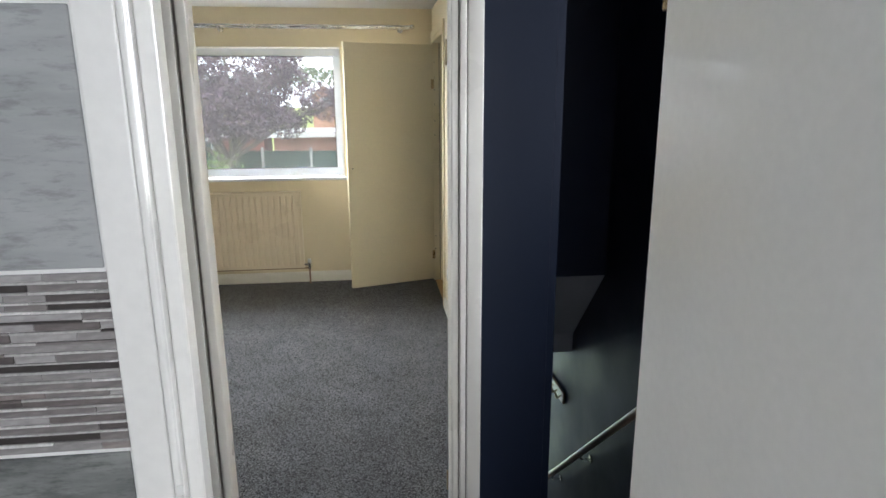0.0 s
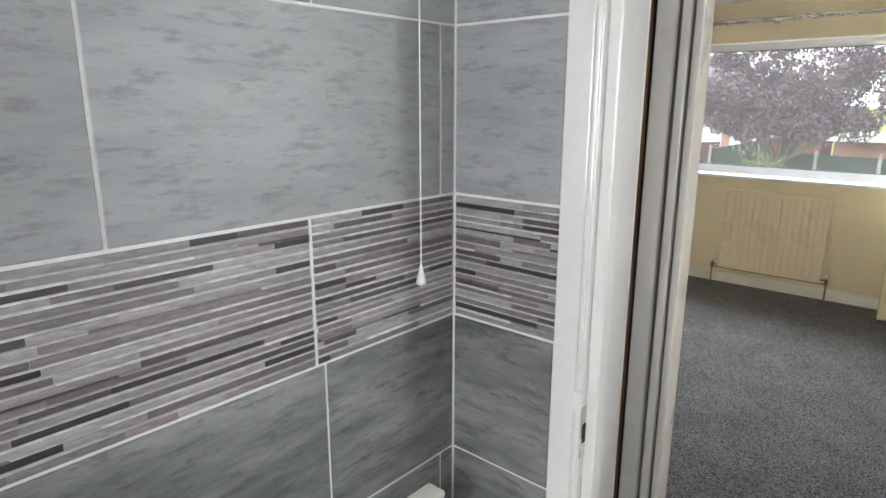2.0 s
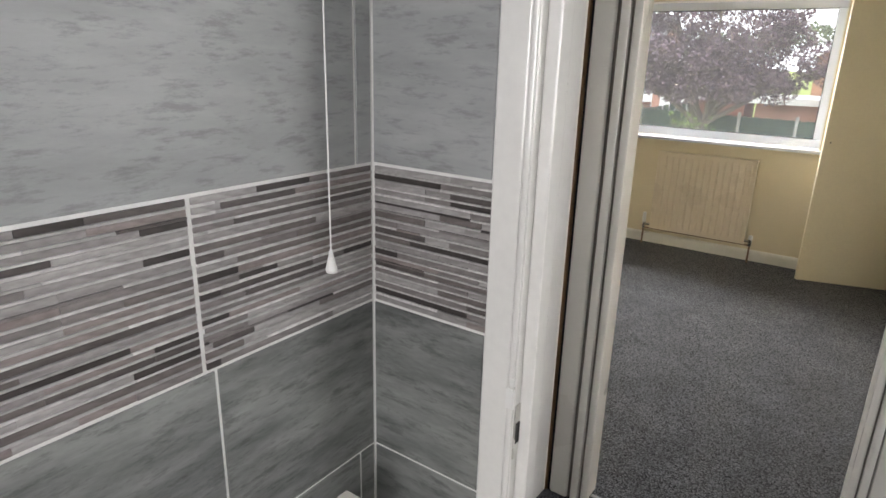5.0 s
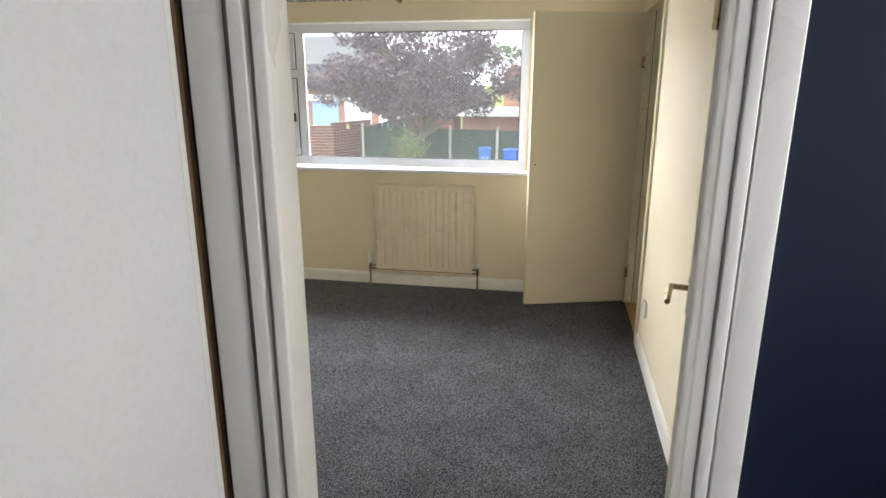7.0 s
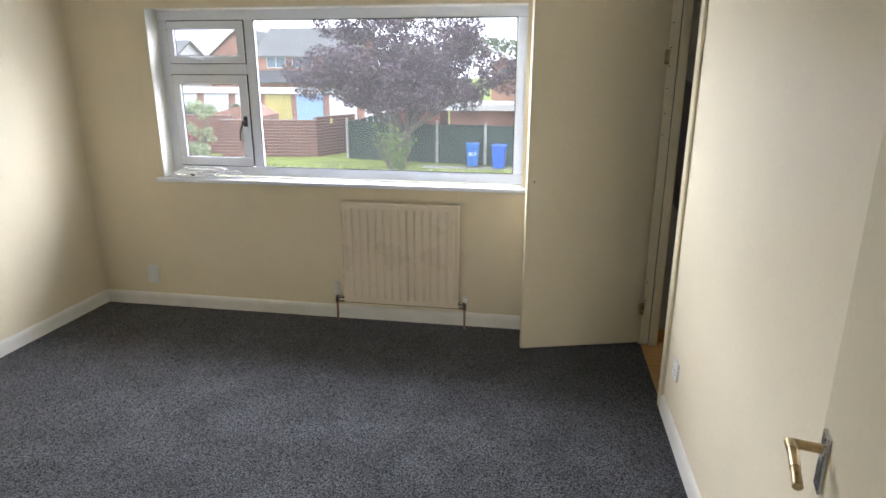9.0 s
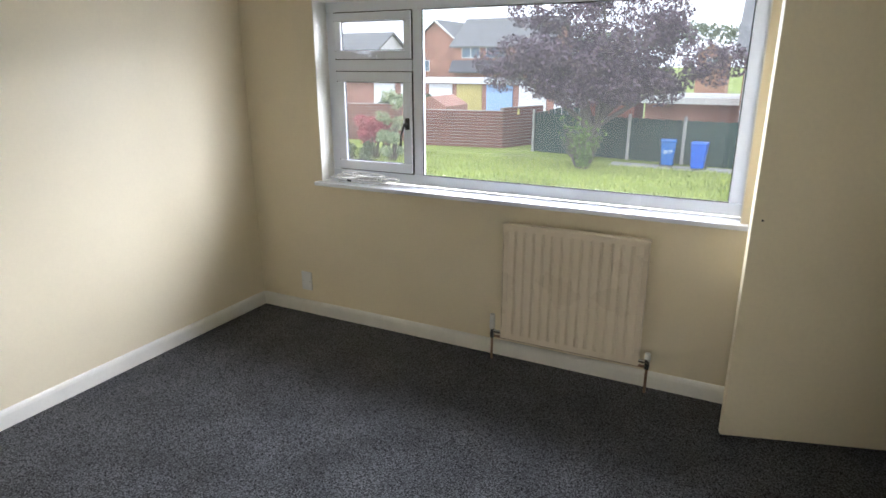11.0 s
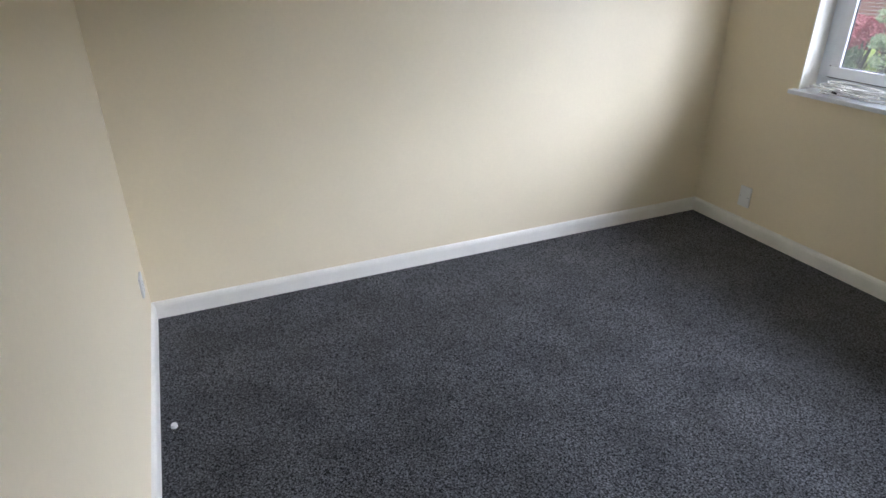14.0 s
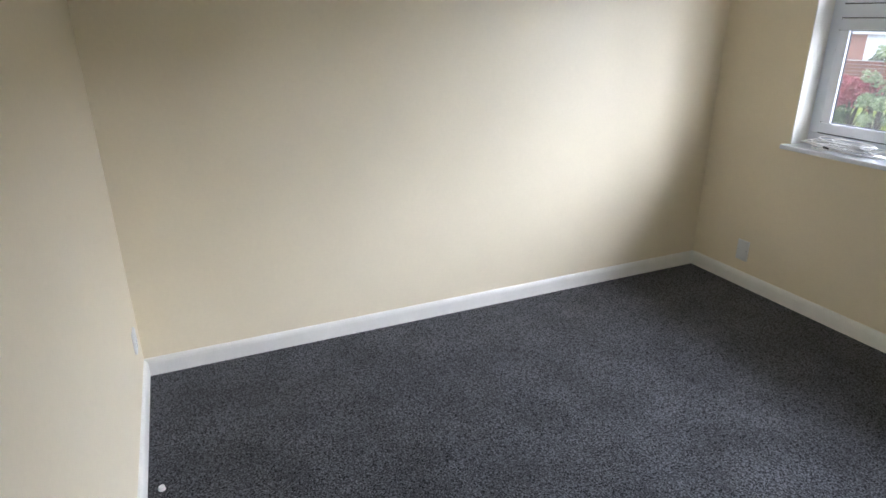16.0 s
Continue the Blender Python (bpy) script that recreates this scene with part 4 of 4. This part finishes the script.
# fence along the lawn
fence = thing("fence", "dark green boarded fence between concrete posts", "fence")
fa, fb = Vector((-9.75, 30.6, G)), Vector((1.6, 28.8, G))
bays = 5
for i in range(bays + 1):
    p = fa.lerp(fb, i / bays)
    part("post", boxes((p.x - 0.06, p.x + 0.06, p.y - 0.12, p.y, G, G + 1.95), bevel=0.01), CONCRETE, fence, "pale concrete post")
for i in range(bays):
    p, q = fa.lerp(fb, i / bays), fa.lerp(fb, (i + 1) / bays)
    nb = 14
    for k in range(nb):
        u, v = p.lerp(q, k / nb), p.lerp(q, (k + 0.97) / nb)
        h = 1.78 + 0.02 * math.sin(i * 3 + k * 2.2)
        bm = bmesh.new()
        prism(bm, [(u.x, u.y), (v.x, v.y), (v.x, v.y + 0.03), (u.x, u.y + 0.045)], "z", G, G + h)
        part("board", bm, FENCE, fence)
fence2 = thing("fence", "dark green fence running away beside the garages", "fence")
for k in range(10):
    y = 30.75 + k * 0.8
    part("board", boxes((-9.80 + k * 0.10, -9.72 + k * 0.10, y, y + 0.78, G, G + 1.75 + 0.03 * k)), FENCE, fence2)

# brick garden wall with courses
bw = thing("brick_wall", "red brick garden wall round a yard, with a gate opening", "wall")


def wall_run(a, b, h, parent):
    a, b = Vector(a), Vector(b)
    L = (b - a).length
    d = (b - a).normalized()
    nrm = Vector((d.y, -d.x, 0))
    bm = bmesh.new()
    courses = int(h / 0.15)
    for k in range(courses):
        z = G + k * 0.15
        prism(bm, [tuple((a + nrm * 0.012).xy), tuple((b + nrm * 0.012).xy), tuple((b - nrm * 0.2).xy), tuple((a - nrm * 0.2).xy)], "z", z, z + 0.125)
    part("courses", bm, BRICK, parent)
    bm = bmesh.new()
    prism(bm, [tuple(a.xy), tuple(b.xy), tuple((b - nrm * 0.19).xy), tuple((a - nrm * 0.19).xy)], "z", G, G + courses * 0.15)
    part("mortar", bm, CONCRETE, parent)


wall_run((-16.2, 30.2, G), (-11.45, 30.9, G), 1.85, bw)
wall_run((-11.45, 30.9, G), (-10.3, 33.6, G), 1.95, bw)
wall_run((-22.0, 30.4, G), (-16.2, 31.4, G), 1.95, bw)
part("gate_latch", boxes((-10.95, -10.85, 31.55, 31.65, -0.75, -0.5)), YELLOW, bw, "yellow tag on the wall")
shed = thing("garden_shed", "small brick outhouse with a gabled top", "shed")
bm = bmesh.new()
prism(bm, [(-17.4, G), (-15.0, G), (-15.0, -0.5), (-15.9, 0.0), (-17.4, -0.35)], "y", 31.8, 34.5)
part("wall", bm, BRICK2, shed)

# garages
ga = thing("garage_block", "low garage block with pale flat roof and coloured doors", "garages")
part("wall", boxes((-40, -9.0, 46.5, 52, G, 0.3)), BRICK2, ga)
part("roof", boxes((-40.3, -8.7, 46.2, 52.3, 0.22, 0.5), bevel=0.02), FELT, ga)
doors_x = [(-23.8, -21.8, RENDER_W), (-21.4, -19.3, YELLOW), (-18.9, -16.8, LBLUE), (-16.3, -14.2, RENDER_W), (-13.6, -11.6, RENDER_W), (-26.4, -24.4, RENDER_W), (-29.0, -27.0, RENDER_W), (-11.2, -9.3, RENDER_W)]
for x0, x1, mt in doors_x:
    d = part("garage_door", boxes((x0, x1, 46.38, 46.49, G, 0.12), bevel=0.01), mt, ga, "up-and-over garage door")
    for k in range(6):
        part("rib", boxes((x0 + 0.1, x1 - 0.1, 46.36, 46.385, G + 0.25 + k * 0.35, G + 0.29 + k * 0.35)), mt, d)
part("fascia", boxes((-40.3, -8.7, 46.12, 46.2, 0.18, 0.46)), RENDER_W, ga, "white fascia board")


def house(name, label, x0, x1, y0, y1, eave, ridge, wallmat, along, wins, band=None):
    h = thing(name, label, "house")
    part("wall", boxes((x0, x1, y0, y1, G, eave)), wallmat, h)
    bm = bmesh.new()
    o = 0.4
    if along == "x":
        ym = (y0 + y1) / 2
        prism(bm, [(y0 - o, eave - 0.12), (ym, ridge), (y1 + o, eave - 0.12), (y1 + o, eave - 0.3), (ym, ridge - 0.2), (y0 - o, eave - 0.3)], "x", x0 - o, x1 + o)
        g = bmesh.new()
        prism(g, [(y0, eave), (y1, eave), (ym, ridge - 0.22)], "x", x0 + 0.01, x1 - 0.01)
    else:
        xm = (x0 + x1) / 2
        prism(bm, [(x0 - o, eave - 0.12), (xm, ridge), (x1 + o, eave - 0.12), (x1 + o, eave - 0.3), (xm, ridge - 0.2), (x0 - o, eave - 0.3)], "y", y0 - o, y1 + o)
        g = bmesh.new()
        prism(g, [(x0, eave), (x1, eave), (xm, ridge - 0.22)], "y", y0 + 0.01, y1 - 0.01)
        v = bmesh.new()
        prism(v, [(x0 - o, eave - 0.3), (xm, ridge - 0.22), (x1 + o, eave - 0.3), (x1 + o, eave - 0.08), (xm, ridge + 0.02), (x0 - o, eave - 0.08)], "y", y0 - o - 0.06, y0 - o - 0.005)
        part("bargeboard", v, RENDER_W, h, "white bargeboard")
    part("roof", bm, ROOF, h, "grey tiled roof")
    part("gable", g, wallmat, h)
    for wx, wz, ww, wh in wins:
        f = part("window", boxes((wx, wx + ww, y0 - 0.06, y0 - 0.01, wz, wz + wh), bevel=0.01), RENDER_W, h, "white framed window")
        nx = max(2, int(ww / 0.8))
        for k in range(nx):
            a = wx + 0.08 + k * (ww - 0.08) / nx
            part("pane", boxes((a, a + (ww - 0.08) / nx - 0.08, y0 - 0.075, y0 - 0.062, wz + 0.08, wz + wh - 0.08)), PANE_FAR, f)
    if band:
        bm = bmesh.new()
        prism(bm, [(y0 - 0.02, band[1]), (y0 - 0.9, band[0]), (y0 - 0.9, band[0] - 0.15), (y0 - 0.02, band[0] - 0.15)], "x", x0 - 0.2, x1 + 0.2)
        part("porch_roof", bm, ROOF2, h, "dark tiled lean-to roof")
    return h


house("terraced_house", "red brick house with grey tiled roof and white windows", -29.2, -19.0, 62, 70, 3.45, 6.2, BRICK2, "x",
      [(-28.3, 2.15, 2.0, 1.15), (-25.6, 2.15, 2.1, 1.15), (-22.4, 2.15, 2.0, 1.15), (-28.3, -1.2, 2.4, 1.4), (-23.6, -1.2, 2.4, 1.4)], (0.85, 1.95))
house("gabled_house", "red brick house with its gable to the road", -36.8, -29.9, 66, 76, 3.3, 6.3, BRICK2, "y", [(-35.6, 0.8, 1.4, 1.2)])
house("far_house", "small red brick house with white bargeboards", -7.6, -4.2, 84, 92, 2.6, 4.2, BRICK2, "y", [(-6.6, 1.2, 1.4, 1.1)])
house("near_house", "tall brick house wall with a white downpipe", -1.1, 9.0, 31.0, 40.0, 2.15, 5.2, BRICK2, "x", [])
dp = thing("downpipe", "white plastic downpipe on the brick house wall", "downpipe")
bm = rod(bmesh.new(), (-1.0, 30.85, G), (-1.0, 30.85, 1.75), 0.05)
rod(bm, (-1.0, 30.85, 1.75), (-1.5, 30.6, 2.02), 0.05)
rod(bm, (-1.5, 30.6, 2.02), (-3.4, 31.0, 3.0), 0.055)
part("pipe", bm, RENDER_W, dp, "", True)
house("white_cottages", "row of pale houses behind the garages", -62, -38, 60, 68, 2.6, 5.0, RENDER_W, "x", [(-60 + 4 * k, 0.9, 1.6, 1.2) for k in range(5)])
fl = thing("flat_roofed_outbuilding", "low red brick outbuilding with a pale flat roof", "outbuilding")
part("wall", boxes((-5.6, 1.5, 36, 41, G, -0.15)), BRICK2, fl)
part("roof", boxes((-5.9, 1.8, 35.6, 41.3, -0.13, 0.02), bevel=0.02), FELT, fl)
part("fascia", boxes((-5.9, 1.8, 35.54, 35.598, -0.28, 0.03)), RENDER_W, fl, "white fascia board")
lb = thing("brick_outhouse", "small red brick outhouse behind the fence", "outhouse")
part("wall", boxes((-9.0, -6.3, 37, 40, G, -0.3)), BRICK, lb)
part("roof", boxes((-9.2, -6.1, 36.8, 40.2, -0.3, -0.18), bevel=0.02), FELT, lb)

# wheelie bins


def wheelie_bin(m, material, label, number):
    b = thing("wheelie_bin", label, "bin", m, "bins by the fence")
    bm = bmesh.new()
    r = bmesh.ops.create_cube(bm, size=1.0)
    for v in r["verts"]:
        k = 1.0 if v.co.z > 0 else 0.78
        v.co = Vector((v.co.x * 0.56 * k, v.co.y * 0.68 * k, 0.08 + (v.co.z + 0.5) * 0.92))
    bmesh.ops.bevel(bm, geom=bm.edges[:], offset=0.03, segments=2, affect="EDGES")
    part("body", bm, material, b)
    part("lid", boxes((-0.30, 0.30, -0.37, 0.36, 1.0, 1.07), bevel=0.025, seg=2), material, b)
    part("handle", rod(bmesh.new(), (-0.25, 0.40, 0.98), (0.25, 0.40, 0.98), 0.018), material, b, "", True)
    for s in (-1, 1):
        part("wheel", rod(bmesh.new(), (s * 0.22, 0.27, 0.1), (s * 0.28, 0.27, 0.1), 0.1), GASKET, b, "", True)
    if number:
        cu = bpy.data.curves.new("number", "FONT")
        cu.body, cu.size, cu.extrude, cu.align_x = number, 0.36, 0.004, "CENTER"
        cu.materials.append(RENDER_W)
        t = new("number", cu)
        t.parent = b
        t.matrix_basis = pose(0, -0.325, 0.55, 84, 0, 0)
    return b


wheelie_bin(pose(-3.40, 28.55, G + 0.02, 0, 0, 8), BIN, "blue wheelie bin with a white house number by the fence", "69")
wheelie_bin(pose(-2.20, 28.15, G + 0.02, 0, 0, -4), BIN2, "bright blue wheelie bin standing beside the path", "")

# plum tree
rng = random.Random(11)
tree = thing("plum_tree", "spreading purple-leaved plum tree with a forked trunk", "tree", pose(-6.7, 29.2, G))
bm = bmesh.new()
limb(bm, (-0.25, 0, 0), (0.15, 0, 1.5), 0.30, 0.23, rng, 0.05)
limb(bm, (0.1, 0, 1.2), (0.9, 0, 2.9), 0.17, 0.10, rng, 0.06)
limb(bm, (-0.1, 0, 0.9), (-0.7, 0.2, 2.9), 0.15, 0.09, rng, 0.06)
clumps = []
forks = [((-4.3, -0.6, 4.3), 0.13), ((-2.1, 0.9, 5.6), 0.13), ((0.3, -0.5, 6.3), 0.14), ((2.5, 0.5, 5.5), 0.13), ((4.4, -0.3, 4.0), 0.12), ((1.0, -1.6, 4.2), 0.10), ((-1.2, -1.5, 4.3), 0.10)]
for tip, r0 in forks:
    pts = limb(bm, (0.12, 0, 1.35), tip, r0, 0.035, rng, 0.18, 6)
    for p in pts[2:]:
        for _ in range(3):
            q = p + Vector((rng.uniform(-1.2, 1.2), rng.uniform(-0.9, 0.9), rng.uniform(-0.5, 0.9)))
            q.z = max(q.z, 2.75 + rng.uniform(0.0, 0.5) + 0.10 * abs(q.x))
            limb(bm, p, q, 0.028, 0.008, rng, 0.2, 3)
            clumps.append((q.x, q.y, q.z, rng.uniform(0.45, 0.95)))
part("trunk", bm, BARK, tree, "grey bark")
leaves("crown", clumps, 46000, 0.078, PLUM, tree, 3)


def shrub(name, label, m, clumps, count, size, material, seed):
    s = thing(name, label, "shrub", m)
    r = random.Random(seed)
    bm = bmesh.new()
    for c in clumps:
        limb(bm, (c[0] * 0.25, c[1] * 0.25, 0), c[:3], 0.03, 0.01, r, 0.15, 3)
    part("stems", bm, BARK, s)
    leaves("foliage", clumps, count, size, material, s, seed)
    return s


shoots = []
for _ in range(30):
    a, lean, tall = rng.uniform(0, 6.28), rng.uniform(0.2, 1.0), rng.uniform(1.0, 2.05)
    for j in range(6):
        u = (j + 1) / 6
        shoots.append((math.cos(a) * lean * u ** 1.3, math.sin(a) * lean * 0.6 * u, tall * u, 0.26 - 0.19 * u))
shrub("green_bush", "spiky fresh green shrub growing below the tree", pose(-6.35, 26.6, G), shoots, 5200, 0.06, GREEN_LEAF, 5)
shrub("red_shrub", "rounded crimson-leaved shrub in the border", pose(-15.35, 25.4, G), [(rng.uniform(-0.75, 0.75), rng.uniform(-0.4, 0.4), rng.uniform(0.75, 1.6), rng.uniform(0.28, 0.42)) for _ in range(18)], 3600, 0.06, RED_LEAF, 6)
shrub("pale_shrub", "tall loose shrub with pale green leaves", pose(-14.2, 25.0, G), [(rng.uniform(-0.5, 0.4), rng.uniform(-0.4, 0.4), rng.uniform(0.4, 2.9), rng.uniform(0.2, 0.35)) for _ in range(20)], 2600, 0.06, PALE_LEAF, 7)
shrub("low_shrub", "low grey-green border shrub", pose(-15.6, 24.2, G), [(rng.uniform(-1.6, 0.9), rng.uniform(-0.4, 0.4), rng.uniform(0.2, 0.7), rng.uniform(0.2, 0.35)) for _ in range(16)], 2000, 0.06, DULL_LEAF, 8)
shrub("hedge_shrub", "pale shrub behind the brick wall", pose(-18.5, 33.0, G), [(rng.uniform(-2.2, 2.2), rng.uniform(-0.5, 0.5), rng.uniform(0.8, 2.2), rng.uniform(0.3, 0.5)) for _ in range(18)], 2200, 0.09, DULL_LEAF, 9)
wood = thing("wooded_hill", "hazy wooded hill far behind the houses", "hill", pose(0, 0, 0), kind="stuff")
leaves("treetops", [(-40 + i * 3.1, 150 + rng.uniform(-6, 6), 4.5 + 3.5 * math.exp(-((i - 12) / 9) ** 2) + rng.uniform(-0.8, 0.8), rng.uniform(2.2, 3.6)) for i in range(26)], 7000, 0.45, FAR_LEAF, wood, 10)

# grass blades on the near lawn
gr = np.random.default_rng(21)
ng = 22000
gx, gy = gr.uniform(-19, 3, ng), 15 + 13 * gr.uniform(0, 1, ng) ** 0.8
gh, ga_, gl = gr.uniform(0.06, 0.2, ng), gr.uniform(0, 6.28, ng), gr.uniform(-0.08, 0.08, (ng, 2))
base = np.stack([gx, gy, np.full(ng, G)], 1)
side = np.stack([np.cos(ga_), np.sin(ga_), np.zeros(ng)], 1) * 0.02
tip = base + np.concatenate([gl, gh[:, None]], 1)
gv = np.stack([base - side, base + side, tip], 1).reshape(-1, 3)
gme = bpy.data.meshes.new("grass")
gme.from_pydata(gv.tolist(), [], np.arange(ng * 3).reshape(-1, 3).tolist())
gme.materials.append(leaf_material("grass_blade", (0.15, 0.21, 0.03), (0.46, 0.50, 0.12)))
tagged(new("grass", gme), "uneven blades of long grass on the lawn", "grass", "", "stuff")

# ---- wall tiles, last ----


def piece_mesh(name, sx, sy, sz, material, bevel=0.0012):
    """A thin tile: a box whose front edges are eased."""
    bm = boxes((-sx / 2, sx / 2, -sy / 2, sy / 2, -sz / 2, sz / 2), bevel=bevel)
    return mesh_of(name, bm, material)


GAP = 0.005
rows_z = [(0.0, 0.214, 1), (0.214, 0.524, 0), (0.524, 0.834, 3), (0.834, 1.141, 2), (1.394, 1.710, 3), (1.710, 2.020, 4), (2.020, 2.37, 3)]
T_LEN = 0.61
joint_at = {0: 0.677, 1: 0.968, 2: 0.678, 3: 0.970, 4: 0.683}
for z0, z1, kind in rows_z:
    dark = z1 < 1.3
    j = joint_at[kind]
    edges = [BY] + [j - k * T_LEN for k in range(6)]
    edges = [e for e in edges if e <= BY] + [-1.4]
    edges = sorted(set(edges), reverse=True)
    for a, b in zip(edges[:-1], edges[1:]):
        if a - b < 0.01:
            continue
        ob = new("tile", piece_mesh("tile", 0.008, a - b - GAP, z1 - z0 - GAP, TILE_D if dark else TILE_L))
        ob.parent = wall_bl
        ob.matrix_basis = pose(BX - 0.004, (a + b) / 2, (z0 + z1) / 2)
    x1 = BD0 - 0.061
    ob = new("tile", piece_mesh("tile", x1 - BX - GAP, 0.008, z1 - z0 - GAP, TILE_DX if dark else TILE_LX))
    ob.parent = wall_bf
    ob.matrix_basis = pose((BX + x1) / 2, BY + 0.004, (z0 + z1) / 2)
    ob = new("tile", piece_mesh("tile", 1.15 - (BD1 + 0.102), 0.008, z1 - z0 - GAP, TILE_DX if dark else TILE_LX))
    ob.parent = wall_bf
    ob.matrix_basis = pose((1.15 + BD1 + 0.102) / 2, BY + 0.004, (z0 + z1) / 2)

# mosaic band of thin strips: taller grey and dark bars between thin pale ones
rs = random.Random(23)
Z0, Z1 = 1.144, 1.391
heights = [(0.0040 if k % 2 else 0.0092) * rs.uniform(0.8, 1.2) for k in range(37)]
heights = [h * (Z1 - Z0) / sum(heights) for h in heights]
cuts = (0.664, 0.054, -0.556, -1.166)
y_last = 0.054
rest = bmesh.new()
z = Z0
for k, sh in enumerate(heights):
    thin = k % 2
    zc = z + sh / 2
    y = BY - 0.003
    while y > -1.38:
        e = max(y - rs.choice((0.07, 0.10, 0.13, 0.17, 0.22, 0.28)) * (1.4 if thin else 1.0), -1.39)
        for cut in cuts:
            if e < cut < y - 1e-6:
                e = cut
        if any(abs(y - c) < 1e-6 for c in cuts):
            y -= 0.007
        th = rs.choice((0.0084, 0.0092)) if thin else rs.choice((0.0070, 0.0076, 0.0084))
        if y - e > 0.006:
            tone = STRIP_PALE if thin and rs.random() < 0.85 else STRIP
            if y > y_last:
                ob = new("strip", piece_mesh("strip", th, y - e - 0.0004, sh - 0.0004, tone, 0.0005))
                ob.parent = wall_bl
                ob.matrix_basis = pose(BX - 0.008 + th / 2, (y + e) / 2, zc)
            else:
                slab(rest, BX - 0.008, BX - 0.008 + th, e, y - 0.0004, z, z + sh - 0.0004)
        y = e
    x = BX + 0.004
    while x < BD0 - 0.065:
        e = min(x + rs.choice((0.05, 0.08, 0.11, 0.14, 0.2)), BD0 - 0.0615)
        th = rs.choice((0.0084, 0.0092)) if thin else rs.choice((0.0070, 0.0076, 0.0084))
        tone = STRIP_PALE if thin and rs.random() < 0.85 else STRIP
        ob = new("strip", piece_mesh("strip", e - x - 0.0004, th, sh - 0.0004, tone, 0.0005))
        ob.parent = wall_bf
        ob.matrix_basis = pose((x + e) / 2, BY + 0.008 - th / 2, zc)
        x = e
    z += sh
far_strips = part("far_strips", rest, STRIP_FAR, wall_bl)
tagged(far_strips, kind="stuff")
